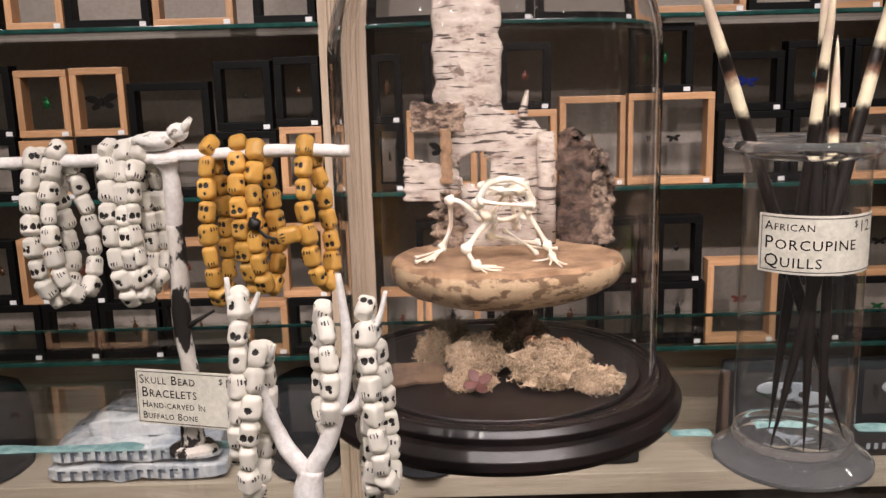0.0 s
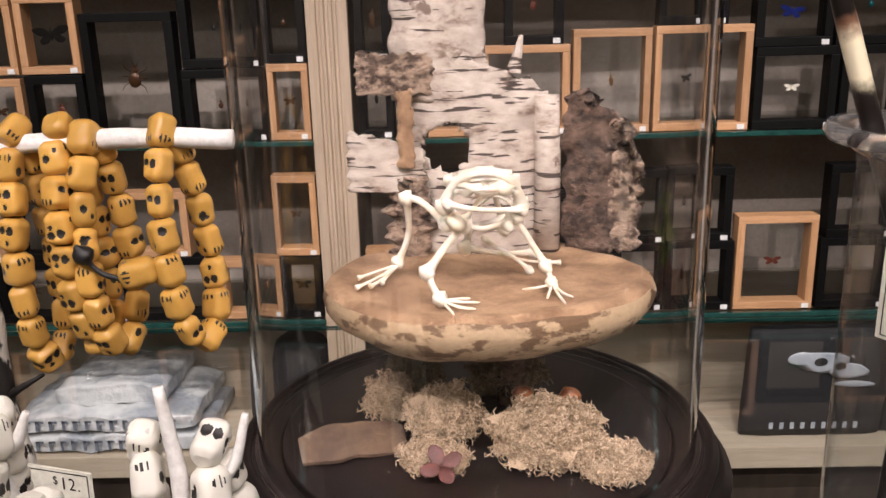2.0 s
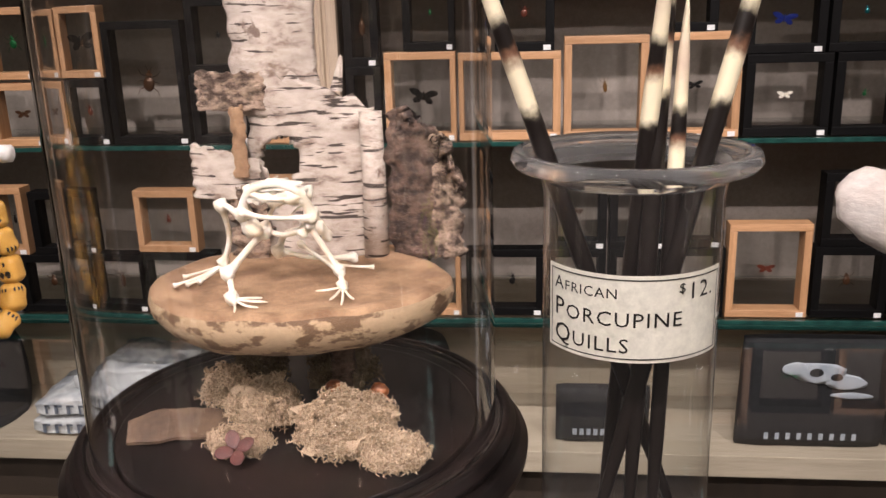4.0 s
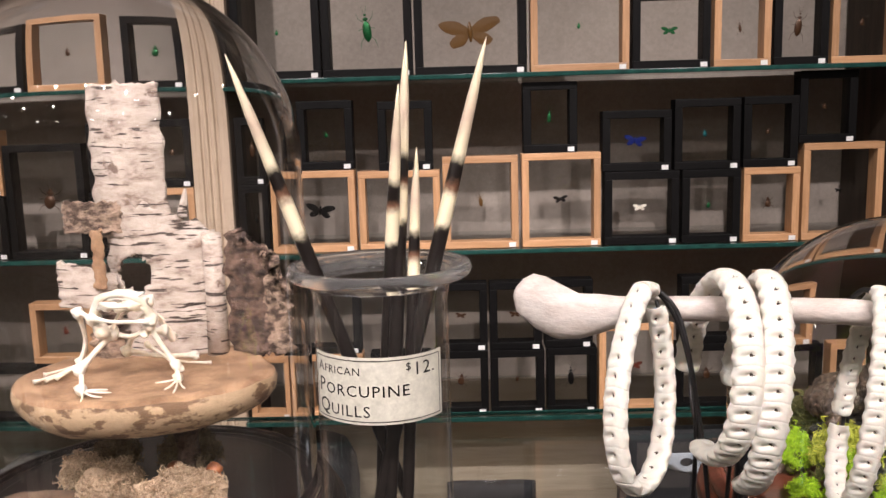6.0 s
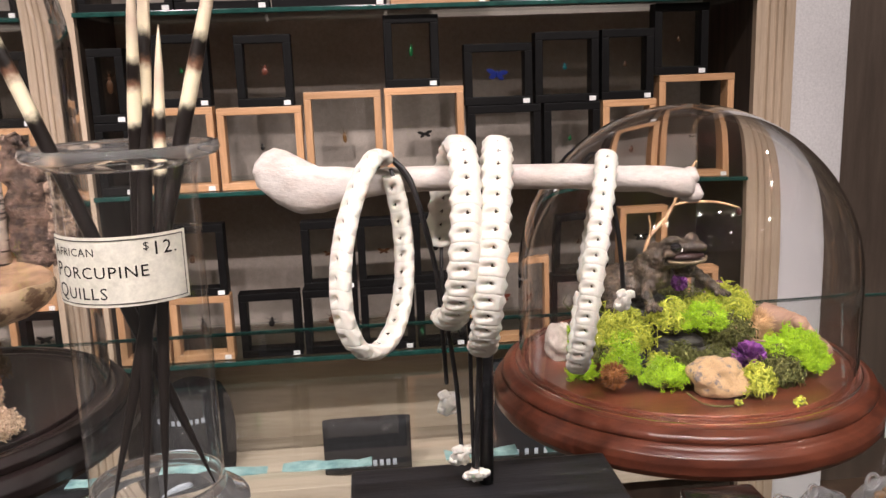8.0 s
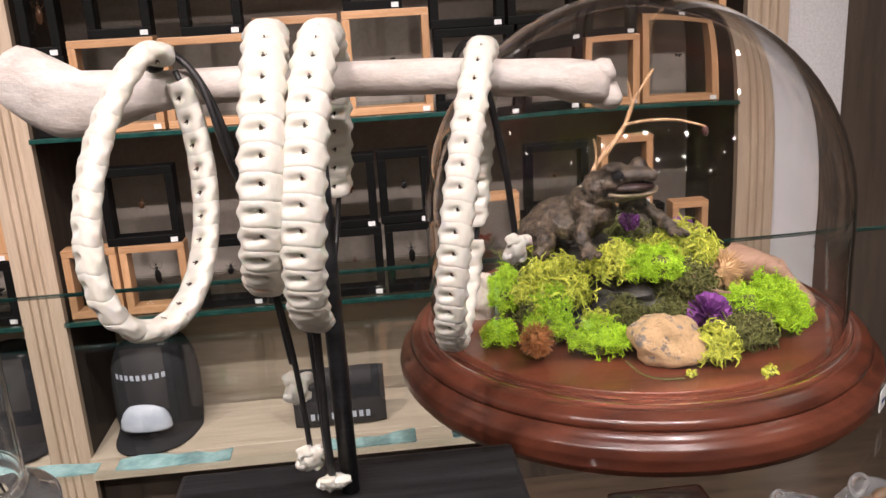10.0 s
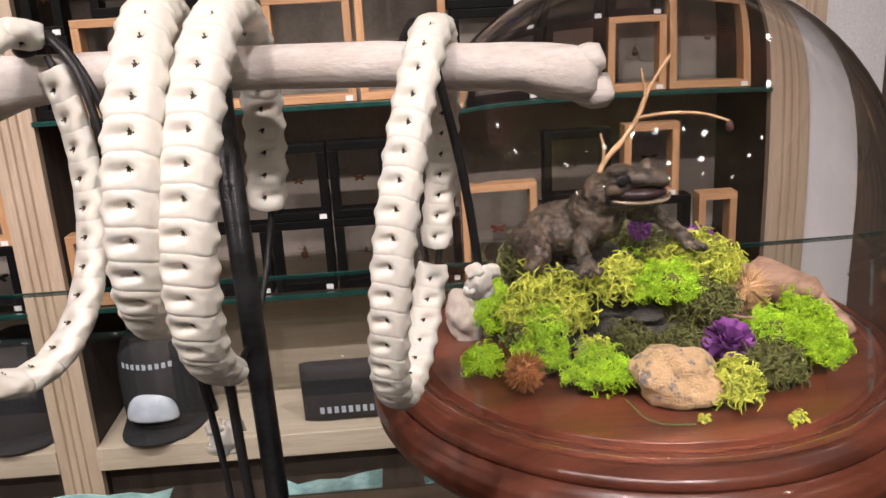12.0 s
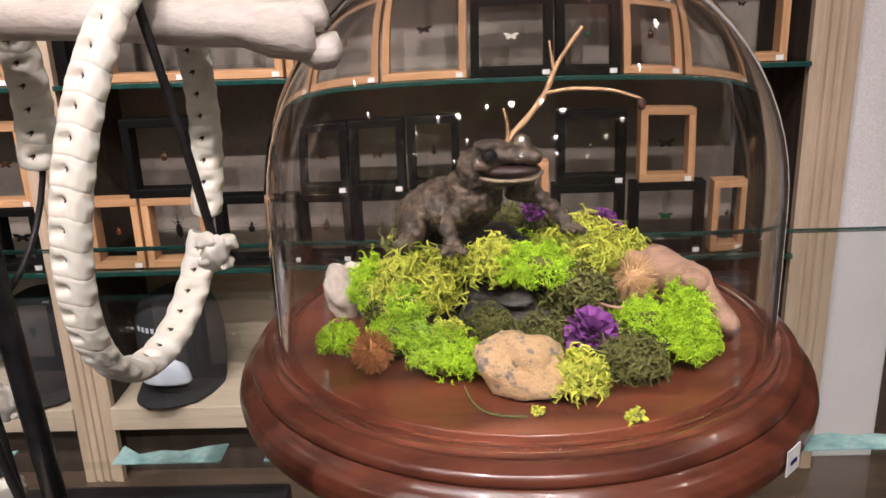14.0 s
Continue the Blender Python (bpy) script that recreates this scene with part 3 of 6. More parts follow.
# ---- the frog skeleton under the tall dome ----
def birch_material():
    m, t, p = nodes_of("birch_bark")
    tc = t.nodes.new("ShaderNodeTexCoord").outputs["Object"]
    base = ramp(t, noisy(t, tc, 40, 6, 0.7, (1, 1, 2)), [(0.32, (0.17, 0.115, 0.085)), (0.46, (0.42, 0.35, 0.295)), (0.72, (0.60, 0.54, 0.475))])
    dash = ramp(t, noisy(t, tc, 1.0, 2, 0.5, (32, 32, 300)), [(0.365, (1, 1, 1)), (0.395, (0, 0, 0))])
    patch = ramp(t, noisy(t, tc, 28, 5, 0.7), [(0.63, (0, 0, 0)), (0.68, (1, 1, 1))])
    col = mixed(t, base, (0.05, 0.035, 0.028), dash)
    col = mixed(t, col, (0.16, 0.11, 0.085), patch)
    t.links.new(col, p.inputs["Base Color"])
    p.inputs["Roughness"].default_value = 0.7
    b = t.nodes.new("ShaderNodeBump")
    b.inputs["Strength"].default_value, b.inputs["Distance"].default_value = 0.5, 0.002
    t.links.new(noisy(t, tc, 130, 5, 0.7, (1, 1, 2.5)), b.inputs["Height"])
    t.links.new(b.outputs["Normal"], p.inputs["Normal"])
    return m


BIRCH = birch_material()
ROUGH_BARK = mat("rough_brown_bark", (0.175, 0.110, 0.080), (0.045, 0.027, 0.021), 0.85, scale=95, fine=320, bump=1.0, depth=0.006, stretch=(0.8, 1, 1.3), lo=0.4, hi=0.62)
GREY_BARK = mat("pale_flaky_bark", (0.37, 0.265, 0.195), (0.07, 0.042, 0.030), 0.85, scale=110, fine=340, bump=1.0, depth=0.006, stretch=(0.8, 1, 1.3), lo=0.42, hi=0.6)


def bark_sheet(name, parent, material, x0, x1, z0, z1, y, bow=0.01, ragged=0.004, rough=0.0015, hole=None, top=None, tilt=0.0, thick=0.003, seed=0):
    """A ragged curved sheet. hole: (x, z, rx, rz). top: the fall of its upper edge from x0 to x1."""
    bm, nx, nz = bmesh.new(), 28, 36
    grid = []
    for j in range(nz + 1):
        row = []
        for i in range(nx + 1):
            u, v = i / nx, j / nz
            zt = z1 - (top or 0.0) * u * u
            l = x0 + ragged * noise.noise(Vector((v * 9, seed, 1)))
            r = x1 + ragged * noise.noise(Vector((v * 9, seed, 7)))
            b = z0 + ragged * 0.5 * noise.noise(Vector((u * 9, seed, 3)))
            h = zt + ragged * 1.3 * noise.noise(Vector((u * 11, seed, 5)))
            x, z = l + (r - l) * u, b + (h - b) * v
            d = y + bow * (2 * u - 1) ** 2 + tilt * v + rough * noise.noise(Vector((x * 90, z * 90, seed)))
            row.append(bm.verts.new((x, d, z)))
        grid.append(row)
    for j in range(nz):
        for i in range(nx):
            c = (grid[j][i].co + grid[j + 1][i + 1].co) / 2
            if hole:
                k = ((c.x - hole[0]) / hole[2]) ** 2 + ((c.z - hole[1]) / hole[3]) ** 2 + 0.5 * noise.noise(Vector((c.x * 120, c.z * 120, 2)))
                if k < 1:
                    continue
            bm.faces.new((grid[j][i], grid[j][i + 1], grid[j + 1][i + 1], grid[j + 1][i]))
    for v in [v for v in bm.verts if not v.link_faces]:
        bm.verts.remove(v)
    ob = part(name, bm, material, parent, smooth=True)
    sol = ob.modifiers.new("thickness", "SOLIDIFY")
    sol.thickness, sol.offset = thick, 1
    return ob


FUNGUS_TOP = mat("fungus_cap", (0.42, 0.265, 0.155), (0.20, 0.11, 0.058), 0.85, scale=38, fine=420, bump=1.0, depth=0.003)
FUNGUS_SIDE = mat("fungus_skin", (0.45, 0.32, 0.195), (0.155, 0.088, 0.045), 0.6, scale=75, fine=320, bump=0.8, stretch=(0.8, 0.8, 1.3), lo=0.43, hi=0.50)
BONE = mat("cream_bone", (0.90, 0.85, 0.76), (0.78, 0.68, 0.52), 0.45, scale=60, fine=200, bump=0.2, sss=0.1)
FX, FY = 0.0635, 0.783
fungus = thing("bracket_fungus", pose(FX, FY, 0.985), "tan bracket fungus cap on a dark stem", "fungus")


def lump_disc(profile, rx, ry, wob, seg=72):
    bm = lathe(bmesh.new(), profile, seg)
    for v in bm.verts:
        a = math.atan2(v.co.y, v.co.x)
        k = 1 + wob * noise.noise(Vector((math.cos(a) * 1.4, math.sin(a) * 1.4, 4)))
        v.co.x *= rx * k
        v.co.y *= ry * k
        v.co.z += 0.002 * noise.noise(v.co * 45)
    return bm


part("cap", lump_disc([(0, 0.109), (0.3, 0.1085), (0.6, 0.108), (0.8, 0.109), (0.9, 0.1115), (0.96, 0.1105), (0.985, 0.1075)], 0.109, 0.091, 0.10), FUNGUS_TOP, fungus, "matt tan upper face", smooth=True)
part("underside", lump_disc([(0.985, 0.1075), (1.0, 0.102), (0.985, 0.094), (0.93, 0.086), (0.80, 0.077), (0.6, 0.070), (0.35, 0.066), (0.0, 0.064)], 0.109, 0.091, 0.10), FUNGUS_SIDE, fungus, "cream rind with peeling dark brown skin", smooth=True)
part("stem", tube(bmesh.new(), [(0.022, 0.035, 0.0), (0.022, 0.035, 0.03), (0.018, 0.03, 0.075)], [0.012, 0.010, 0.014], 12, wob=0.2), ROUGH_BARK, fungus, "dark stem", smooth=True)

BASE_Z = 1.092
bark = thing("birch_bark_piece", pose(-0.0035, 0.012, 0) @ Matrix.Diagonal((1.045, 1, 1, 1)), "standing piece of peeling white birch bark on the fungus", "bark")
bark_sheet("trunk_sheet", bark, BIRCH, 0.004, 0.070, 1.205, 1.346, 0.832, 0.016, 0.005, seed=1)
bark_sheet("lower_sheet", bark, BIRCH, 0.016, 0.113, BASE_Z, 1.240, 0.826, 0.014, 0.006, hole=(0.041, 1.172, 0.0165, 0.019), top=0.030, seed=2)
bark_sheet("upper_flap", bark, GREY_BARK, -0.019, 0.034, 1.211, 1.239, 0.828, 0.004, 0.003, 0.002, seed=3, thick=0.008)
bark_sheet("lower_flap", bark, BIRCH, -0.027, 0.026, 1.142, 1.184, 0.822, 0.006, 0.0025, 0.001, seed=4, thick=0.004, top=0.012)
bark_sheet("flap_root", bark, GREY_BARK, 0.000, 0.030, BASE_Z, 1.150, 0.822, 0.004, 0.008, 0.003, seed=5, thick=0.008)
bark_sheet("peeled_strip", bark, FUNGUS_TOP, 0.009, 0.020, 1.160, 1.214, 0.818, 0.002, 0.003, 0.001, seed=6, thick=0.002)
part("rolled_edge", tube(bmesh.new(), [(0.111, 0.832, BASE_Z), (0.112, 0.832, 1.15), (0.111, 0.833, 1.208)], [0.0095, 0.0090, 0.0085], 20, wob=0.12), BIRCH, bark, smooth=True)
bark_sheet("brown_slab", bark, ROUGH_BARK, 0.122, 0.158, BASE_Z, 1.206, 0.826, 0.006, 0.006, 0.004, seed=7, thick=0.010, top=0.012)
bark_sheet("flaky_slab", bark, GREY_BARK, 0.148, 0.178, BASE_Z, 1.188, 0.829, 0.008, 0.007, 0.005, seed=8, thick=0.010, top=0.035)
part("splinter", tube(bmesh.new(), [(0.088, 0.828, 1.225), (0.093, 0.827, 1.250)], [0.005, 0.0015], 6, wob=0.3), BIRCH, bark)

skeleton = thing("frog_skeleton", pose(0, 0, 0), "small cream frog skeleton standing on the fungus", "skeleton")


def bone_limb(name, *lines, parent=skeleton):
    bm = bmesh.new()
    for pts, r in lines:
        r *= 1.28 if r > 0.0012 else 1.1
        pts = bezier(pts, 5)
        n = len(pts) - 1
        tube(bm, pts, [r * (0.80 + 0.95 * abs(2 * k / n - 1) ** 4 * (1 if r > 0.0012 else -0.5)) for k in range(n + 1)], 8)
        if r > 0.0014:
            for p in (pts[0], pts[-1]):
                blob(bm, p, r * 1.85, 2, 0.5, 300)
    return part(name, bm, BONE, parent, smooth=True)


Z = 1.0975
bm = bmesh.new()
for cx, cz, rx, rz in ((0.053, 1.1650, 0.011, 0.0060), (0.075, 1.1650, 0.011, 0.0060), (0.064, 1.1700, 0.017, 0.0050), (0.064, 1.1625, 0.010, 0.0050)):
    blob(bm, (cx, 0.748, cz), (rx, 0.011, rz), 3, 0.5, 140, cx * 99)
blob(bm, (0.046, 0.748, 1.1415), (0.0065, 0.006, 0.0060), 2, 0.4, 150)
blob(bm, (0.084, 0.750, 1.1440), (0.0045, 0.005, 0.0045), 2, 0.4, 150)
blob(bm, (0.066, 0.768, 1.160), (0.010, 0.013, 0.004), 2, 0.25, 120)
part("skull_roof", bm, BONE, skeleton, smooth=True)
bone_limb("skull", ([(0.039, 0.748, 1.152), (0.047, 0.741, 1.168), (0.065, 0.738, 1.174), (0.081, 0.742, 1.167), (0.087, 0.75, 1.150)], 0.0024),
          ([(0.041, 0.742, 1.154), (0.062, 0.734, 1.152), (0.087, 0.746, 1.149)], 0.0016), ([(0.046, 0.744, 1.163), (0.065, 0.736, 1.164), (0.082, 0.744, 1.162)], 0.0014),
          ([(0.052, 0.752, 1.142), (0.066, 0.742, 1.163)], 0.0014), ([(0.087, 0.75, 1.150), (0.079, 0.75, 1.138)], 0.0018), ([(0.041, 0.75, 1.152), (0.050, 0.754, 1.139)], 0.0020),
          ([(0.044, 0.755, 1.166), (0.064, 0.757, 1.171), (0.083, 0.757, 1.164)], 0.0022))
bone_limb("spine", ([(0.065, 0.748, 1.168), (0.070, 0.775, 1.158), (0.075, 0.800, 1.138), (0.080, 0.815, 1.118)], 0.0020), ([(0.056, 0.768, 1.150), (0.070, 0.770, 1.157), (0.083, 0.770, 1.150)], 0.0010),
          ([(0.060, 0.783, 1.140), (0.072, 0.785, 1.149), (0.085, 0.785, 1.141)], 0.0010), ([(0.048, 0.76, 1.138), (0.064, 0.757, 1.134), (0.081, 0.757, 1.140)], 0.0019))
bone_limb("left_foreleg", ([(0.040, 0.757, 1.138), (0.024, 0.768, 1.150), (0.014, 0.776, 1.151)], 0.0022), ([(0.014, 0.776, 1.151), (0.014, 0.785, 1.125), (0.006, 0.790, Z + 0.006)], 0.0020),
          ([(0.006, 0.790, Z + 0.004), (-0.007, 0.770, Z + 0.001), (-0.019, 0.754, Z)], 0.0011), ([(0.006, 0.790, Z + 0.004), (-0.003, 0.768, Z + 0.001), (-0.010, 0.756, Z)], 0.0011),
          ([(0.006, 0.790, Z + 0.004), (0.000, 0.775, Z + 0.001), (-0.003, 0.762, Z)], 0.0011), ([(0.006, 0.790, Z + 0.004), (-0.010, 0.782, Z + 0.001), (-0.020, 0.774, Z)], 0.0011))
bone_limb("front_leg", ([(0.052, 0.754, 1.138), (0.040, 0.750, 1.126), (0.028, 0.740, 1.112)], 0.0024), ([(0.028, 0.740, 1.112), (0.031, 0.734, 1.104), (0.036, 0.721, Z + 0.003)], 0.0021),
          ([(0.036, 0.721, Z + 0.002), (0.041, 0.711, Z), (0.044, 0.701, Z)], 0.0010), ([(0.036, 0.721, Z + 0.002), (0.047, 0.714, Z), (0.057, 0.710, Z)], 0.0010),
          ([(0.036, 0.721, Z + 0.002), (0.048, 0.720, Z + 0.001), (0.060, 0.721, Z)], 0.0010), ([(0.036, 0.721, Z + 0.002), (0.047, 0.726, Z + 0.001), (0.054, 0.729, Z)], 0.0010))
bone_limb("right_foreleg", ([(0.082, 0.752, 1.145), (0.092, 0.752, 1.128), (0.103, 0.752, 1.110)], 0.0020), ([(0.103, 0.752, 1.110), (0.106, 0.745, Z + 0.004)], 0.0018),
          ([(0.106, 0.745, Z + 0.003), (0.103, 0.735, Z), (0.101, 0.726, Z)], 0.0010), ([(0.106, 0.745, Z + 0.003), (0.109, 0.730, Z), (0.111, 0.716, Z)], 0.0010),
          ([(0.106, 0.745, Z + 0.003), (0.112, 0.735, Z), (0.117, 0.728, Z)], 0.0010), ([(0.106, 0.745, Z + 0.003), (0.097, 0.744, Z + 0.001), (0.087, 0.744, Z)], 0.0010))
bone_limb("hind_leg", ([(0.078, 0.800, 1.128), (0.058, 0.785, 1.128), (0.052, 0.780, 1.116)], 0.0022), ([(0.052, 0.780, 1.116), (0.074, 0.790, 1.108), (0.100, 0.812, Z + 0.004)], 0.0018),
          ([(0.074, 0.792, 1.108), (0.095, 0.795, Z + 0.003), (0.118, 0.800, Z)], 0.0011), ([(0.066, 0.79, 1.118), (0.085, 0.785, 1.106), (0.095, 0.785, Z)], 0.0014))


# ---- dried moss ----
def moss_material(name, c1, c2, rough=0.85):
    m, t, p = nodes_of(name)
    geo = t.nodes.new("ShaderNodeNewGeometry")
    tc = t.nodes.new("ShaderNodeTexCoord").outputs["Object"]
    col = ramp(t, geo.outputs["Random Per Island"], [(0.0, c2), (1.0, c1)])
    col = mixed(t, col, ramp(t, noisy(t, tc, 70), [(0.3, (0.7, 0.7, 0.7)), (0.7, (1, 1, 1))]), 0.7, "MULTIPLY")
    t.links.new(col, p.inputs["Base Color"])
    p.inputs["Roughness"].default_value = rough
    return m


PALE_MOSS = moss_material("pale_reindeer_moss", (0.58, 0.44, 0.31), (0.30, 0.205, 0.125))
# The pale moss darkened to a third, for shade under the fungus.
SHADED_MOSS = moss_material("shaded_moss", (0.20, 0.15, 0.09), (0.09, 0.065, 0.04))
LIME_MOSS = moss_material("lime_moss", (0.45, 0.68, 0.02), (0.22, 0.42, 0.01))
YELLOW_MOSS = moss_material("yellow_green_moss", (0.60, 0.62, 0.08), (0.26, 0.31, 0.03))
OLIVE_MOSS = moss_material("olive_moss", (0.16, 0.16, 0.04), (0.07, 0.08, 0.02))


def moss(c, r, material, n, label, twig=0.0060, width=0.00050, seed=0, group="dried moss", core=None):
    """A clump of short forked twigs over a lumpy core. core: another material for it than the twigs'."""
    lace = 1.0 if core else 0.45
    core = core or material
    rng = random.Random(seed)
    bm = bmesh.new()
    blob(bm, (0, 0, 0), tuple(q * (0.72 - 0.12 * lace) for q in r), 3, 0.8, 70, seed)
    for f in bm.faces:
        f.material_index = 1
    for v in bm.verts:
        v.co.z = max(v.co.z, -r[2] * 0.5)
    for k in range(n):
        d = Vector((rng.gauss(0, 1), rng.gauss(0, 1), abs(rng.gauss(0.2, 0.9)) - 0.25)).normalized()
        k1 = (0.85 - 0.15 * lace + 0.62 * lace * noise.noise(d * 2.4 + Vector((seed, 0, 0))) + 0.34 * lace * noise.noise(d * 6 + Vector((0, seed, 0)))) * rng.uniform(0.8, 1.0)
        p = Vector((d.x * r[0], d.y * r[1], d.z * r[2])) * k1
        p.z = max(p.z, -r[2] * 0.5)
        side = d.cross(Vector((rng.uniform(-1, 1), rng.uniform(-1, 1), rng.uniform(-1, 1)))).normalized()
        curl = d.cross(side)
        ln = min(twig, 0.62 * max(r)) * rng.uniform(0.6, 1.25)
        a = rng.uniform(0.35, 1.15)
        pts = [p, p + (d * a + side * 0.6) * ln * 0.4, p + (d * a * 1.2 + side * 0.7 + curl * 0.45) * ln * 0.62, p + (d * a * 0.8 + side * 0.3 + curl * 0.8) * ln * 0.85]
        tube(bm, pts, [width * 1.25, width * 1.1, width * 0.9, width * 0.5], 3, cap=False)
        tube(bm, [pts[1], pts[1] + (d * 0.6 - side * 0.5 + curl * rng.uniform(-0.6, 0.3)) * ln * 0.35, pts[1] + (d * 0.5 - side * 0.8) * ln * 0.5], [width, width * 0.8, width * 0.4], 3, cap=False)
    me = bpy.data.meshes.new("moss_clump")
    bm.to_mesh(me)
    bm.free()
    me.materials.append(material)
    me.materials.append(core)
    ob = new("moss_clump", me)
    ob.location = c
    return tagged(ob, label, "moss", group)


F0 = 0.984
moss((0.036, 0.765, F0 + 0.014), (0.030, 0.026, 0.026), PALE_MOSS, 2250, "pale tan dried reindeer moss under the fungus", seed=1)
moss((0.103, 0.738, F0 + 0.012), (0.046, 0.036, 0.028), PALE_MOSS, 3900, "wide pale tan dried reindeer moss clump", seed=2)
moss((0.142, 0.712, F0 + 0.007), (0.024, 0.022, 0.014), PALE_MOSS, 1350, "pale tan dried reindeer moss edge tuft", seed=3)
moss((0.028, 0.725, F0 + 0.006), (0.026, 0.016, 0.010), PALE_MOSS, 1200, "low pale tan dried reindeer moss tuft", seed=4)
moss((-0.005, 0.795, F0 + 0.012), (0.020, 0.022, 0.022), PALE_MOSS, 1200, "pale tan dried reindeer moss tuft behind", seed=5)
moss((0.010, 0.835, F0 + 0.014), (0.026, 0.022, 0.022), SHADED_MOSS, 700, "shaded brown dried moss clump", seed=6)
moss((0.082, 0.830, F0 + 0.016), (0.034, 0.024, 0.030), SHADED_MOSS, 900, "dried moss darkened for shade round the fungus stem", seed=7)
CHIP = mat("brown_bark_chip", (0.15, 0.095, 0.06), (0.08, 0.05, 0.035), 0.6, scale=60, bump=0.5)
DRY_RED = mat("dried_red_petal", (0.11, 0.032, 0.026), (0.05, 0.016, 0.013), 0.6, scale=80)
ORANGE_POD = mat("orange_brown_pod", (0.42, 0.15, 0.05), (0.10, 0.03, 0.02), 0.45, scale=70)
bm = bmesh.new()
rows = []
for k in range(13):
    u = k / 12
    h = 0.016 * (1 + 0.25 * noise.noise(Vector((u * 5, 2, 0)))) * (1 - 0.35 * abs(2 * u - 1) ** 3)
    rows.append([bm.verts.new((-0.036 + 0.072 * u, y, z + 0.003 * math.sin(u * 4))) for y, z in ((-h, 0), (h, 0.004), (h, 0.0065), (-h, 0.0025))])
for p, q in zip(rows, rows[1:]):
    for i in range(4):
        bm.faces.new((p[i], p[(i + 1) % 4], q[(i + 1) % 4], q[i]))
bm.faces.new(rows[0])
bm.faces.new(rows[-1][::-1])
tagged(part("bark_chip", bm, CHIP, None, "", pose(-0.026, 0.748, F0 + 0.002, 10, 0, 18)), "flat curled brown bark chip on the dark base", "bark chip")
flower = thing("dried_flower", pose(0.034, 0.704, F0 + 0.012, 35, 0, 0) @ Matrix.Scale(0.68, 4), "dried four-petalled red-brown flower on the moss", "flower")
bm = bmesh.new()
blob(bm, (0, 0.0115, 0.001), (0.0075, 0.0105, 0.0016), 2, 0.15, 200)
petal = bpy.data.meshes.new("petal")
bmesh.ops.recalc_face_normals(bm, faces=bm.faces)
bm.to_mesh(petal)
bm.free()
petal.materials.append(DRY_RED)
for k in range(4):
    part("petal", petal, None, flower, "", pose(0, 0, 0, 15, 0, 25 + 90 * k))
for x, y, z in ((0.090, 0.768, 0.030), (0.122, 0.772, 0.026)):
    pod = thing("seed_pod", pose(x, y, F0 + z), "small orange brown dried seed pod on moss", "seed pod", "seed pods")
    bm = bmesh.new()
    blob(bm, (0, 0, 0), (0.0075, 0.006, 0.0055), 2, 0.3, 200, x * 50)
    part("shell", bm, ORANGE_POD, pod, smooth=True)
    part("stalk", tube(bmesh.new(), [(0.004, -0.002, -0.002), (0.009, -0.006, -0.006)], 0.001, 6), ORANGE_POD, pod)


# ---- insects in the frames ----
def shell_material(name, c, metal=0.4):
    return mat(name, c, tuple(v * 0.5 for v in c), 0.3, metal, scale=120, bump=0.1)


BEETLE = {"brown": shell_material("brown_beetle", (0.10, 0.045, 0.02)), "black": shell_material("black_beetle", (0.015, 0.013, 0.012)), "green": shell_material("green_beetle", (0.015, 0.17, 0.05), 0.6),
          "blue": shell_material("blue_beetle", (0.02, 0.04, 0.30), 0.6), "amber": shell_material("amber_wing", (0.16, 0.075, 0.016), 0.0), "bone": BONE, "red": shell_material("red_beetle", (0.18, 0.045, 0.025), 0.2), "teal": shell_material("teal_beetle", (0.01, 0.16, 0.18), 0.6)}


def beetle_mesh(long=1.6):
    bm = bmesh.new()
    blob(bm, (0, 0, -0.1), (0.5, 0.22, 0.5 * long), 2, 0.06, 3)
    blob(bm, (0, 0, 0.52 * long), (0.34, 0.18, 0.22), 1)
    blob(bm, (0, 0, 0.72 * long), (0.18, 0.12, 0.14), 1)
    for sx in (-1, 1):
        for k, (z, dz) in enumerate(((0.40, 0.35), (0.1, -0.05), (-0.25, -0.45))):
            tube(bm, [(sx * 0.3, 0, z * long), (sx * 0.75, 0.02, (z + dz * 0.5) * long), (sx * 0.95, 0.02, (z + dz * 1.3) * long)], [0.05, 0.04, 0.015], 4)
        tube(bm, [(sx * 0.08, 0, 0.8 * long), (sx * 0.3, 0, 1.15 * long)], [0.03, 0.01], 4)
    return bm


def moth_mesh():
    bm = bmesh.new()
    blob(bm, (0, 0, 0), (0.10, 0.09, 0.42), 2)
    for sx in (-1, 1):
        for cx, cz, rx, rz, a in ((0.62, 0.22, 0.62, 0.28, 18), (0.45, -0.28, 0.42, 0.26, -30)):
            m = Euler((0, radians(-a * sx), 0)).to_matrix()
            blob(bm, (sx * cx, 0.02, cz), (rx, 0.015, rz), 2, 0.25, 4, cx, m)
    return bm


def finished(name, bm):
    me = bpy.data.meshes.new(name)
    bmesh.ops.recalc_face_normals(bm, faces=bm.faces)
    bm.to_mesh(me)
    bm.free()
    return me


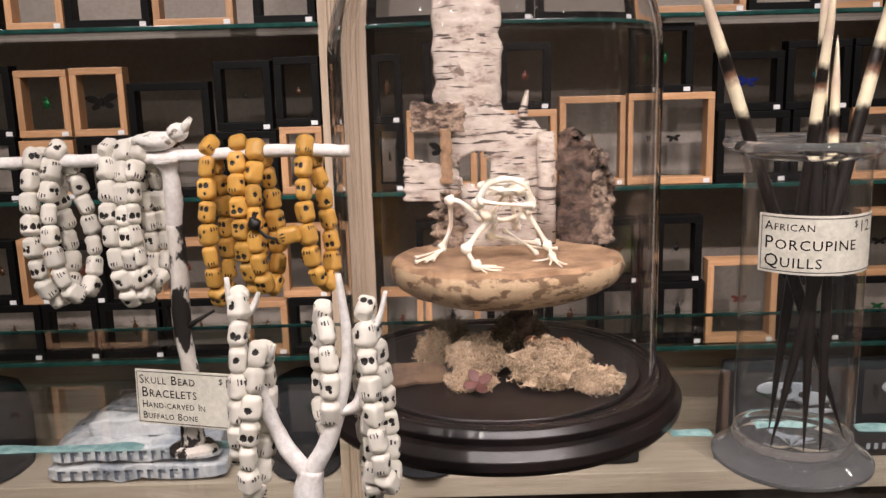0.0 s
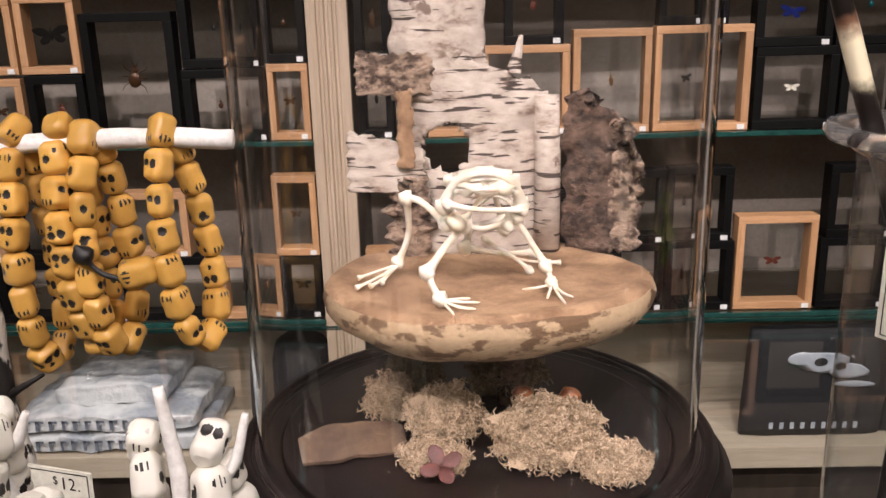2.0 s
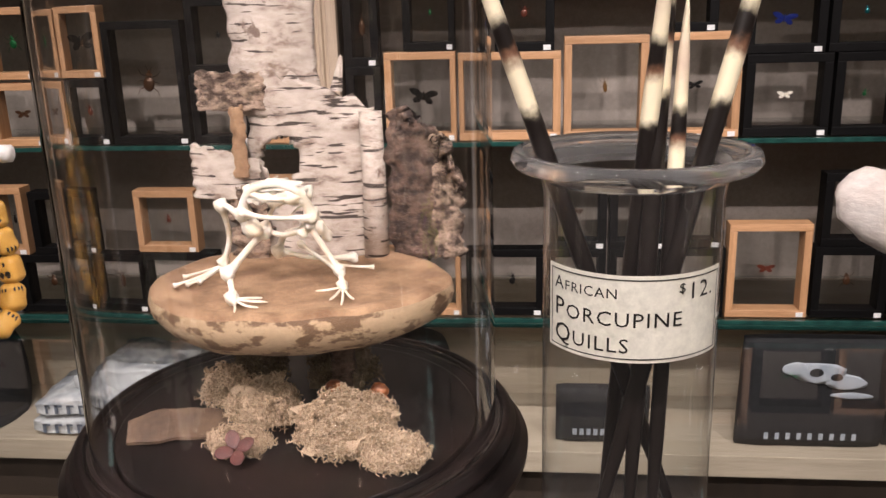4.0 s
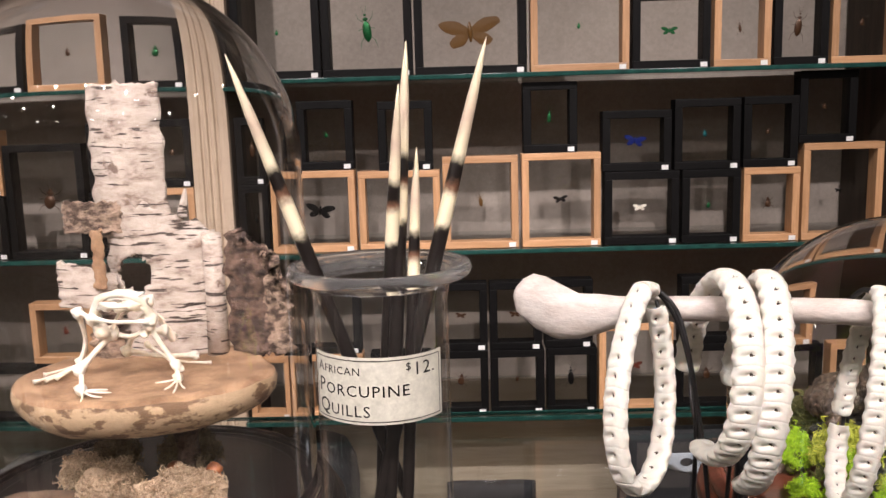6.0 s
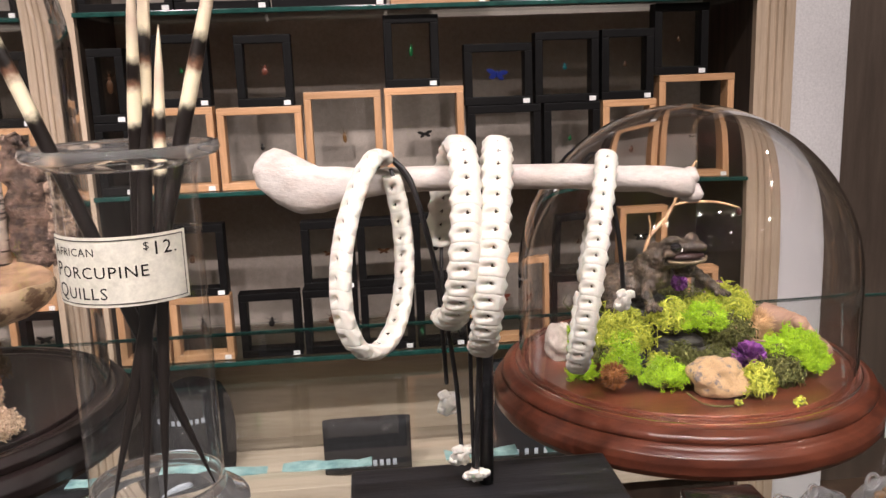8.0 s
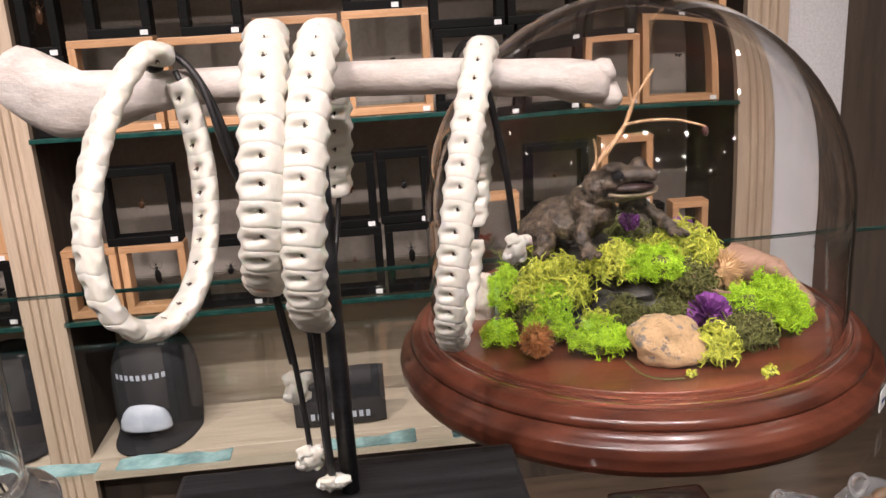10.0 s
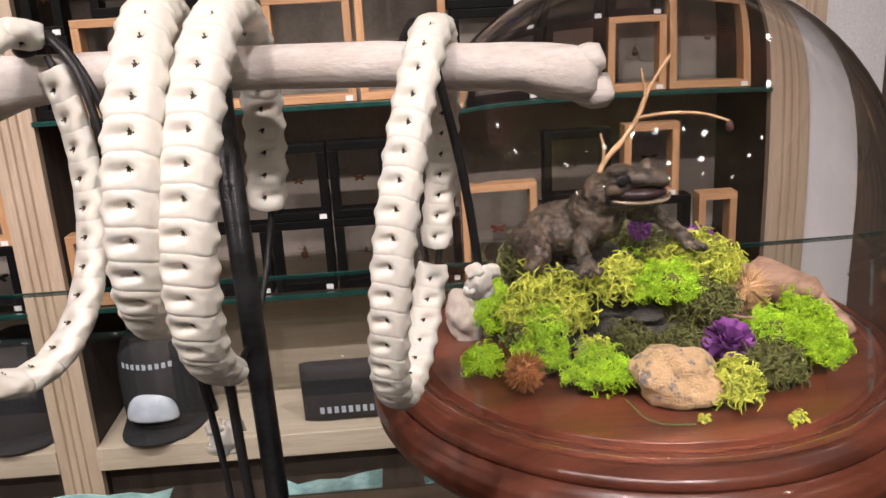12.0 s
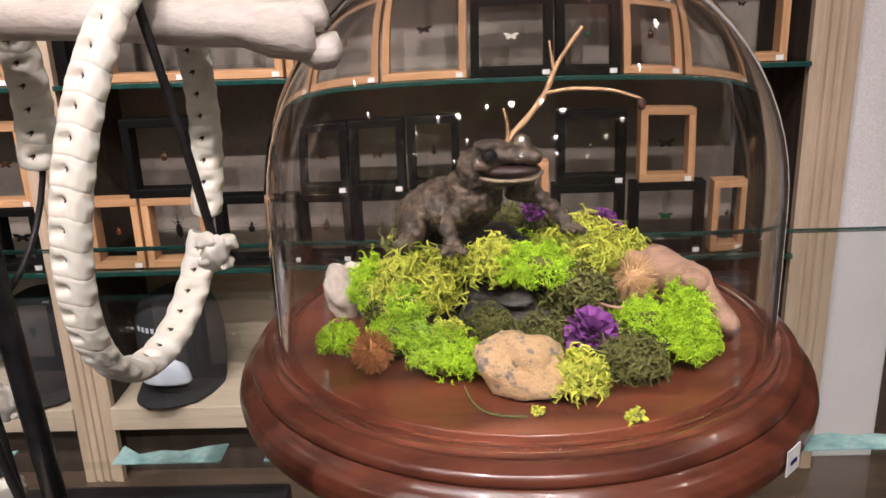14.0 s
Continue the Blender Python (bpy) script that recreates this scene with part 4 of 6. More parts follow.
SHAPES = {}
for colour, m in BEETLE.items():
    for kind in ("beetle", "long", "moth"):
        me = finished("specimen", {"beetle": lambda: beetle_mesh(1.2), "long": lambda: beetle_mesh(2.3), "moth": moth_mesh}[kind]())
        me.materials.append(m)
        SHAPES[kind, colour] = me
rng = random.Random(11)
KNOWN = {(0.505, 1.21): ("long", "green", 0.010), (0.695, 1.16): ("moth", "blue", 0.022), (0.868, 1.16): ("beetle", "teal", 0.010), (0.25, 1.4): ("moth", "amber", 0.060), (0.308, 0.98): ("long", "amber", 0.010), (0.70, 0.98): ("moth", "bone", 0.014),
         (0.888, 0.98): ("beetle", "green", 0.009), (0.03, 1.4): ("long", "green", 0.022), (-0.088, 0.98): ("moth", "black", 0.030), (0.155, 1.18): ("beetle", "red", 0.014), (-1.05, 1.13): ("beetle", "green", 0.018), (-0.912, 1.13): ("moth", "black", 0.034), (-0.555, 1.13): ("beetle", "black", 0.009), (-0.772, 0.98): ("beetle", "brown", 0.030)}
for ob in [o for o in scene.objects if o.name.startswith("insect_frame")]:
    x, z = ob.location.x - 0.002, ob.location.z
    w = max(c.location.x for c in ob.children) + 0.009
    h = max(c.location.z for c in ob.children) + 0.009
    pick = next((v for (kx, kz), v in KNOWN.items() if abs(kx - x) < 0.006 and 0 <= z - kz < 0.06), None)
    kind, colour, size = pick or (rng.choice(("beetle", "beetle", "long", "moth")), rng.choice(("brown", "black", "black", "brown", "green", "brown", "red")), rng.uniform(0.008, 0.018))
    sp = part("specimen", SHAPES[kind, colour], None, ob, "", pose(w / 2, 0.024, h / 2, 0, rng.uniform(-8, 8), 0) @ Matrix.Scale(size, 4))


# ---- skull bead bracelets ----
WHITE_BEAD = mat("white_bone_bead", (0.97, 0.94, 0.86), (0.88, 0.82, 0.70), 0.35, scale=70, fine=250, bump=0.2, per_piece=0.18)
AMBER_BEAD = mat("amber_dyed_bead", (0.92, 0.60, 0.17), (0.68, 0.28, 0.03), 0.24, scale=75, fine=250, bump=0.15, per_piece=0.30, coat=0.3)
BLACK = mat("black_marking", (0.012, 0.010, 0.009), (0.02, 0.016, 0.012), 0.5, bump=0)
CORD = mat("black_waxed_cord", (0.012, 0.011, 0.012), (0.022, 0.02, 0.02), 0.45, scale=300, fine=900, bump=0.4, depth=0.0005)
WHITE_BRANCH = mat("white_painted_branch", (0.93, 0.91, 0.88), (0.80, 0.75, 0.70), 0.5, scale=50, fine=200, bump=0.4)
PATCHY = mat("peeling_black_branch", (0.75, 0.70, 0.63), (0.022, 0.018, 0.016), 0.5, scale=42, fine=200, bump=0.5, lo=0.51, hi=0.54, stretch=(1, 1, 0.5))


def bead_mesh(name, body, kind):
    """A carved skull bead: a rounded barrel with blackened sockets and scratched teeth; kind picks which of the marks it has."""
    rng = random.Random(kind * 7 + 3)
    marks = []
    for side in range(4):
        u, c = rng.random(), side * math.pi / 2
        if side == 0 or u < (0.35 if kind >= 3 else 0.6):
            for q in (-0.36, 0.36)[: 2 if rng.random() < 0.75 else 1]:
                marks.append((c + q + rng.uniform(-0.08, 0.08), 0.20 + rng.uniform(-0.15, 0.15), rng.uniform(0.27, 0.37), rng.uniform(0.21, 0.29)))
        if u > (0.62 if kind < 3 else 0.75):
            z = rng.uniform(-0.62, -0.40)
            for q in (-0.34, 0.0, 0.34):
                marks.append((c + q + rng.uniform(-0.05, 0.05), z, 0.085, rng.uniform(0.15, 0.25)))
        elif u < 0.35:
            marks.append((c + rng.uniform(-0.4, 0.4), rng.uniform(-0.6, 0.6), rng.uniform(0.12, 0.2), rng.uniform(0.12, 0.2)))
    bm = bmesh.new()
    seg, zs = 64, [-1.0, -0.97, -0.88] + [-0.80 + 0.064 * k for k in range(26)] + [0.88, 0.97, 1.0]
    rings = []
    for z in zs:
        e = max(0.0, abs(z) - 0.48) / 0.52
        ring = []
        for k in range(seg):
            a = 2 * math.pi * k / seg
            r = (abs(math.cos(a)) ** 3.0 + abs(math.sin(a)) ** 3.0) ** (-1 / 3.0) * (1 - 0.46 * e ** 2.4) * (0.97 + 0.03 * z)
            for ma, mz, wa, wz in marks:
                if 0.1 < wa < 0.4 and wz < 0.3:
                    q = (a - ma + math.pi) % (2 * math.pi) - math.pi
                    r -= 0.13 * math.exp(-(q / wa) ** 2 - ((z - mz) / wz) ** 2)
            p = Vector((r * math.cos(a), r * math.sin(a), z))
            ring.append(bm.verts.new(p + 0.08 * Vector((noise.noise(p * 1.3 + Vector((kind, 0, 0))), noise.noise(p * 1.4 + Vector((0, kind, 0))), noise.noise(p * 1.2 + Vector((0, 0, kind)))))))
        rings.append(ring)
    for za, zb, ra, rb in zip(zs, zs[1:], rings, rings[1:]):
        for k in range(seg):
            f = bm.faces.new((ra[k], ra[(k + 1) % seg], rb[(k + 1) % seg], rb[k]))
            f.smooth = True
            a, z = 2 * math.pi * (k + 0.5) / seg, (za + zb) / 2
            for ma, mz, wa, wz in marks:
                q = (a - ma + math.pi) % (2 * math.pi) - math.pi
                if (q / wa) ** 2 + ((z - mz) / wz) ** 2 < 1.0:
                    f.material_index = 1
    bm.faces.new(rings[0][::-1])
    bm.faces.new(rings[-1])
    me = bpy.data.meshes.new(name)
    bm.to_mesh(me)
    bm.free()
    me.materials.append(body)
    me.materials.append(BLACK)
    return me


BEADS = {"white": [bead_mesh("bead", WHITE_BEAD, k % 7) for k in (0, 1, 2, 8, 9)], "amber": [bead_mesh("bead", AMBER_BEAD, k) for k in (3, 4, 5, 6)]}


def hoop_line(height, depth, n=160, pinch=0.45):
    """A hanging loop in the y-z plane from its top at the origin: narrow above, round below."""
    out = []
    for k in range(n):
        a = 2 * math.pi * k / n
        z = -height / 2 + height / 2 * math.cos(a)
        w = depth / 2 * (pinch + (1 - pinch) * (0.5 - 0.5 * math.cos(a)) ** 0.7)
        out.append(Vector((0, -w * math.sin(a), z)))
    return out


def spaced(line, step):
    """Places and directions at even steps along a closed line."""
    pts = line + [line[0]]
    lens = [0]
    for a, b in zip(pts, pts[1:]):
        lens.append(lens[-1] + (b - a).length)
    count = max(3, round(lens[-1] / step))
    out, i = [], 0
    for k in range(count):
        want = lens[-1] * k / count
        while lens[i + 1] < want:
            i += 1
        u = (want - lens[i]) / (lens[i + 1] - lens[i])
        out.append((pts[i].lerp(pts[i + 1], u), (pts[i + 1] - pts[i]).normalized()))
    return out, lens[-1] / count


def bead_bracelet(x, y, z, height, depth, turn, colour, seed, tilt=0.0, size=0.0069):
    label = "white carved skull bead bracelet with black markings" if colour == "white" else "amber dyed skull bead bracelet with dark markings"
    ob = thing("skull_bead_bracelet", pose(x, y, z, 0, tilt, turn), label + " hung on a branch", "bracelet", "skull bead bracelets")
    rng = random.Random(seed)
    line = hoop_line(height, depth)
    cut = rng.randrange(24)
    line = line[cut:] + line[:cut]
    places, step = spaced(line, size * 2.55)
    part("cord", tube(bmesh.new(), line + [line[0]], 0.0010, 6, cap=False), CORD, ob)
    for p, d in places:
        up = -d if p.y < 0 else d
        q = up.to_track_quat("Z", "X")
        k = size * rng.uniform(0.86, 1.08)
        m = Matrix.Translation(p) @ q.to_matrix().to_4x4() @ pose(0, 0, 0, 0, 0, rng.choice((0, 0, 90, 180, 270)) + rng.uniform(-28, 28)) @ pose(0, 0, 0, rng.uniform(-6, 6), rng.uniform(-6, 6), 0) @ Matrix.Diagonal((k, k, step * 0.492 * rng.choice((1, 1, -1)), 1))
        part("bead", rng.choice(BEADS[colour]), None, ob, "", m)
    return ob


BAR_Y, BAR_Z = 0.663, 1.205
stand = thing("branch_stand", pose(0, 0, 0), "white painted branch stand with a patchy black post", "display stand")
part("crossbar", tube(bmesh.new(), bezier([(-0.372, BAR_Y + 0.002, 1.205), (-0.30, BAR_Y, 1.206), (-0.20, BAR_Y - 0.001, 1.208), (-0.12, BAR_Y, 1.2105), (-0.066, BAR_Y, 1.2085)], 8), [0.0052] * 32 + [0.0050], 12, wob=0.25), WHITE_BRANCH, stand, smooth=True)
part("fork", tube(bmesh.new(), bezier([(-0.211, BAR_Y, 1.205), (-0.209, BAR_Y, 1.180), (-0.211, BAR_Y + 0.003, 1.150)], 6), [0.012, 0.010, 0.008, 0.007, 0.007, 0.007, 0.007, 0.007, 0.007, 0.007, 0.007, 0.0068, 0.0068], 12, wob=0.25), WHITE_BRANCH, stand, smooth=True)
part("post", tube(bmesh.new(), bezier([(-0.211, BAR_Y + 0.003, 1.153), (-0.211, BAR_Y + 0.006, 1.11), (-0.214, BAR_Y + 0.010, 1.06), (-0.212, BAR_Y + 0.014, 1.02), (-0.217, BAR_Y + 0.018, TOP + 0.004)], 6), [0.0072] * 20 + [0.008, 0.008, 0.009, 0.010, 0.011], 12, wob=0.25), PATCHY, stand, "black post with white patches", smooth=True)
part("twig", tube(bmesh.new(), [(-0.212, BAR_Y + 0.009, 1.063), (-0.198, BAR_Y + 0.004, 1.072), (-0.184, BAR_Y + 0.002, 1.080)], [0.003, 0.002, 0.001], 8, wob=0.2), PATCHY, stand, smooth=True)
part("foot", lump_disc([(0, 0), (1.0, 0), (1.0, 0.004), (0.6, 0.007), (0, 0.008)], 0.020, 0.018, 0.2), PATCHY, stand).location = (-0.217, BAR_Y + 0.018, TOP)
bm = bmesh.new()
blob(bm, (-0.218, BAR_Y - 0.002, 1.2205), (0.019, 0.010, 0.0075), 3, 0.25, 90)
blob(bm, (-0.200, BAR_Y - 0.003, 1.2265), (0.0085, 0.0075, 0.0075), 2, 0.2, 90, 3)
tube(bm, [(-0.198, BAR_Y - 0.004, 1.226), (-0.188, BAR_Y - 0.006, 1.238)], [0.0055, 0.002], 8, wob=0.3)
tube(bm, [(-0.230, BAR_Y, 1.221), (-0.253, BAR_Y + 0.002, 1.219)], [0.005, 0.0018], 8, wob=0.3)
MOTTLED = mat("mottled_white_paint", (0.88, 0.85, 0.79), (0.22, 0.17, 0.13), 0.5, scale=95, fine=260, bump=0.5, lo=0.38, hi=0.47)
tagged(part("bird_figure", bm, MOTTLED, None, smooth=True), "small white carved bird perched on the branch", "figurine")

W, A = "white", "amber"
for k, (x, h, d, t, c, tl) in enumerate(((-0.3140, 0.122, 0.042, -26, W, -4), (-0.2970, 0.118, 0.044, -34, W, -5), (-0.2570, 0.124, 0.040, -14, W, -6), (-0.2435, 0.120, 0.042, -12, W, -4), (-0.2305, 0.108, 0.044, -26, W, -1),
                                         (-0.1765, 0.126, 0.034, -16, A, -1), (-0.1535, 0.115, 0.036, -14, A, -4), (-0.1385, 0.118, 0.038, -22, A, -2), (-0.1000, 0.114, 0.040, -24, A, -6))):
    bead_bracelet(x, BAR_Y, BAR_Z + 0.011, h, d, t, c, k, tl)

loose = thing("loose_bead", pose(-0.114, BAR_Y - 0.022, 1.146, 0, 82, 12), "amber dyed bead hanging sideways from a dark knot", "bead")
part("bead", BEADS["amber"][1], None, loose, "", Matrix.Diagonal((0.0072, 0.0072, 0.0092, 1)))
bm = bmesh.new()
tube(bm, bezier([(0.002, 0.0, -0.009), (-0.003, 0.002, -0.018), (-0.012, 0.004, -0.024), (-0.019, 0.002, -0.026)], 5), [0.0014] * 9 + [0.0040, 0.0052, 0.0050, 0.0046, 0.0030, 0.0020, 0.0016, 0.0012], 10, wob=0.4)
part("knot", bm, CORD, loose, "dark knotted cord", smooth=True)

# the sign
sign = thing("price_sign", pose(-0.2590, 0.6735, 0.9800, -4, -1.5, -18), "small cream card sign reading skull bead bracelets", "sign")
part("card", boxed(0, 0.108, 0, 0.0015, 0, 0.0475), LABEL_PAPER, sign)
words = small_caps("SKULL BEAD", 0.0110, 0.004, 0.0355) + small_caps("BRACELETS", 0.0124, 0.0055, 0.0240) + small_caps("HAND-CARVED IN", 0.0086, 0.0055, 0.0145) + small_caps("BUFFALO BONE", 0.0086, 0.0055, 0.0050)
part("lettering", lettering(words), INK, sign, "", pose(0, -0.0006, 0))
part("price", lettering([("$", 0.007, 0.082, 0.0385), ("12.", 0.0105, 0.087, 0.0360)]), INK, sign, "printed price", pose(0, -0.0006, 0))
part("border", border(0.0015, 0.1065, 0.0015, 0.046), INK, sign, "", pose(0, -0.0004, 0))
part("clip", boxed(0.036, 0.052, 0.0017, 0.0130, 0.014, 0.028), INK, sign, "dark clip holding the card to the post")

# the white antler branch in front
antler = thing("white_antler_stand", pose(0, 0, 0), "forked white antler branch holding skull bead bracelets", "display stand")


def tine(name, pts, r0, r1):
    pts = bezier(pts, 6)
    n = len(pts) - 1
    return part(name, tube(bmesh.new(), pts, [r0 + (r1 - r0) * (k / n) ** 1.3 for k in range(n + 1)], 12, wob=0.15), WHITE_BRANCH, antler, smooth=True)


tine("stem", [(-0.085, 0.517, TOP + 0.002), (-0.0887, 0.5160, 0.9850), (-0.0852, 0.5150, 1.0097)], 0.012, 0.008)
tine("tine", [(-0.0852, 0.5150, 1.0078), (-0.0714, 0.5140, 1.0340), (-0.0601, 0.5130, 1.0728), (-0.0569, 0.5120, 1.1019), (-0.0605, 0.5110, 1.1435)], 0.0068, 0.0020)
tine("tine", [(-0.0875, 0.5150, 1.0049), (-0.1036, 0.5170, 1.0284), (-0.1151, 0.5200, 1.0586), (-0.1174, 0.5200, 1.0899)], 0.0062, 0.0035)
tine("tine", [(-0.1197, 0.5200, 1.0709), (-0.1289, 0.5220, 1.0993), (-0.1324, 0.5220, 1.1185), (-0.1341, 0.5220, 1.1405)], 0.0038, 0.0016)
tine("tine", [(-0.1278, 0.5210, 1.1116), (-0.1186, 0.5180, 1.1195), (-0.1128, 0.5170, 1.1315)], 0.0030, 0.0014)
tine("tine", [(-0.1163, 0.5190, 1.0804), (-0.1082, 0.5140, 1.0889), (-0.1042, 0.5130, 1.0974)], 0.0030, 0.0016)
tine("tine", [(-0.0634, 0.5130, 1.0505), (-0.0521, 0.5140, 1.0558), (-0.0449, 0.5150, 1.0810), (-0.0441, 0.5150, 1.1062)], 0.0040, 0.0030)
tine("tine", [(-0.0441, 0.5150, 1.1026), (-0.0361, 0.5140, 1.1120), (-0.0309, 0.5140, 1.1310)], 0.0030, 0.0013)
tine("tine", [(-0.0657, 0.5130, 1.0602), (-0.0737, 0.5200, 1.0874), (-0.0749, 0.5220, 1.1146), (-0.0691, 0.5210, 1.1205)], 0.0036, 0.0015)
for k, (x, y, z, h, d, t, tl) in enumerate(((-0.1260, 0.5190, 1.1315, 0.112, 0.036, 10, 4), (-0.1128, 0.5130, 1.0984, 0.105, 0.034, -14, 6), (-0.0726, 0.5230, 1.1165, 0.080, 0.036, 20, 2), (-0.0445, 0.5140, 1.1200, 0.122, 0.034, -12, -6), (-0.0497, 0.5260, 1.1008, 0.115, 0.034, 14, -2))):
    bead_bracelet(x, y, z, h, d, t, W, 40 + k, tl, 0.0068)


# ---- the leg bone stand with vertebra bracelets ----
CHALK = mat("bleached_bone", (0.86, 0.80, 0.75), (0.66, 0.57, 0.51), 0.55, scale=70, fine=300, bump=0.8, depth=0.0015, stretch=(0.4, 1, 1))
VERT = mat("white_vertebra", (0.96, 0.94, 0.87), (0.92, 0.86, 0.74), 0.30, scale=160, fine=420, bump=0.15, per_piece=0.05, sss=0.15)
BLACK_PAINT = mat("brushed_black_paint", (0.030, 0.030, 0.034), (0.008, 0.008, 0.009), 0.34, scale=14, fine=90, bump=0.6, depth=0.001, stretch=(0.3, 8, 8))
before = standing()
bone_stand = thing("bone_stand", pose(0, 0, 0), "black painted wooden stand carrying a bleached leg bone", "display stand")
part("base", boxed(0.411, 0.594, 0.480, 0.617, TOP, 0.976, bevel=0.003), BLACK_PAINT, bone_stand, "brushed black wooden block")
part("price_tag", boxed(0.531, 0.555, 0.510, 0.5235, 0.9762, 0.9768), PAPER, bone_stand, "small white price tag")
part("rod", tube(bmesh.new(), [(0.5035, 0.584, 0.975), (0.5038, 0.574, 1.07), (0.504, 0.5645, 1.180)], 0.0047, 16), BLACK_PAINT, bone_stand, smooth=True)
bm = bmesh.new()
rings = []
for x, zt, zb, ry in ((0.3735, 1.196, 1.188, 0.003), (0.375, 1.200, 1.184, 0.005), (0.379, 1.205, 1.180, 0.0075), (0.386, 1.2095, 1.1745, 0.009), (0.393, 1.2065, 1.168, 0.010), (0.400, 1.200, 1.165, 0.010), (0.410, 1.1965, 1.1665, 0.009), (0.420, 1.195, 1.171, 0.0085),
                      (0.432, 1.1945, 1.1755, 0.008), (0.450, 1.194, 1.1785, 0.0078), (0.480, 1.194, 1.179, 0.0076), (0.520, 1.1935, 1.1785, 0.0075), (0.560, 1.1925, 1.1775, 0.0076), (0.590, 1.191, 1.175, 0.0082), (0.605, 1.190, 1.173, 0.009), (0.617, 1.189, 1.170, 0.010), (0.627, 1.188, 1.169, 0.010), (0.632, 1.186, 1.171, 0.007)):
    x = x - 0.010 * max(0.0, (0.45 - x) / 0.0765)
    yc, ring = 0.592 - 0.034 * (x - 0.373) / 0.261, []
    for k in range(30):
        a = 2 * math.pi * k / 30
        p = Vector((x, yc + ry * math.cos(a), (zt + zb) / 2 + (zt - zb) / 2 * math.sin(a)))
        e = 1.0 if x < 0.43 or x > 0.6 else 0.35
        ring.append(bm.verts.new(p + Vector((0.003 * e * noise.noise(p * 95), 0.002 * e * noise.noise(p * 85), 0.0026 * e * noise.noise(p * 75) + 0.0007 * noise.noise(p * 260)))))
    rings.append(ring)
for a, b in zip(rings, rings[1:]):
    for k in range(30):
        bm.faces.new((a[k], a[(k + 1) % 30], b[(k + 1) % 30], b[k]))
bm.faces.new(rings[0])
bm.faces.new(rings[-1])
blob(bm, (0.6300, 0.558, 1.1835), (0.007, 0.007, 0.0055), 2, 0.3, 200)
blob(bm, (0.6325, 0.560, 1.1725), (0.008, 0.008, 0.006), 2, 0.3, 200)
part("leg_bone", bm, CHALK, bone_stand, "chalky bleached leg bone", smooth=True)


def dent(a, z, a0, z0, wa, wz):
    q = (a - a0 + math.pi) % (2 * math.pi) - math.pi
    return math.exp(-(q / wa) ** 2 - ((z - z0) / wz) ** 2)


def vertebra_mesh():
    """One snake vertebra of a tight strand: a shouldered block scooped out round a nerve hole whose inner shade is
    coloured on, with hollowed flanks.
    """
    bm = bmesh.new()
    seg, rows = 60, 23
    rings = []
    for i in range(rows):
        z = -0.56 + 1.14 * i / (rows - 1)
        ring = []
        for k in range(seg):
            a = 2 * math.pi * k / seg
            r = (abs(math.cos(a)) ** 2.5 + abs(math.sin(a)) ** 2.5) ** (-1 / 2.5)
            for face in (-math.pi / 2, math.pi / 2):
                r -= 0.34 * dent(a, z, face + 0.45, -0.02, 0.42, 0.17) + 0.40 * dent(a, z, face + 0.04, 0.05, 0.24, 0.13)
                r += 0.05 * dent(a, z, face - 0.35, 0.0, 0.35, 0.30)
            for flank in (0.0, math.pi):
                r += 0.16 * dent(a, z, flank, 0.0, 0.42, 0.24) - 0.05
            r *= 1 - 0.11 * min(1.0, max(0.0, abs(z) - 0.38) / 0.18) ** 2
            p = Vector((r * math.cos(a), r * math.sin(a), z - 0.06 * math.cos(2 * a)))
            ring.append(bm.verts.new(p + 0.03 * noise.noise(p * 3) * Vector((1, 1, 1))))
        rings.append(ring)
    for i, (a, b) in enumerate(zip(rings, rings[1:])):
        for k in range(seg):
            f = bm.faces.new((a[k], a[(k + 1) % seg], b[(k + 1) % seg], b[k]))
            f.smooth = True
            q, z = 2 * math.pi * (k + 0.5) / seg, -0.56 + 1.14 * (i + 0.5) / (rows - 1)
            # Dark faces paint the shade inside the nerve hole.
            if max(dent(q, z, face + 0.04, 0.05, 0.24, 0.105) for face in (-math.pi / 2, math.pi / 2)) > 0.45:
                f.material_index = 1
    bm.faces.new(rings[0][::-1])
    bm.faces.new(rings[-1])
    me = bpy.data.meshes.new("vertebra")
    bmesh.ops.recalc_face_normals(bm, faces=bm.faces)
    bm.to_mesh(me)
    bm.free()
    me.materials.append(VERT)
    me.materials.append(PIT_SHADE)
    return me


def end_bead_mesh():
    """A single winged vertebra tied to a cord's end."""
    bm = bmesh.new()
    blob(bm, (0, 0, 0), (0.70, 0.65, 0.85), 3, 0.45, 2.2)
    for sx in (-1, 1):
        blob(bm, (sx * 0.48, 0.0, 0.52), (0.52, 0.45, 0.34), 3, 0.5, 3, sx)
        blob(bm, (sx * 0.42, -0.05, -0.50), (0.46, 0.45, 0.32), 3, 0.5, 3, sx + 3)
    for f in bm.faces:
        f.smooth = True
    me = bpy.data.meshes.new("end_bead")
    bm.to_mesh(me)
    bm.free()
    me.materials.append(VERT)
    return me


# Brown that stands for shade down in the holes.
PIT_SHADE = mat("bone_pit_shade", (0.09, 0.06, 0.035), (0.03, 0.02, 0.015), 0.7, bump=0)
VERTEBRA, END_BEAD = vertebra_mesh(), end_bead_mesh()


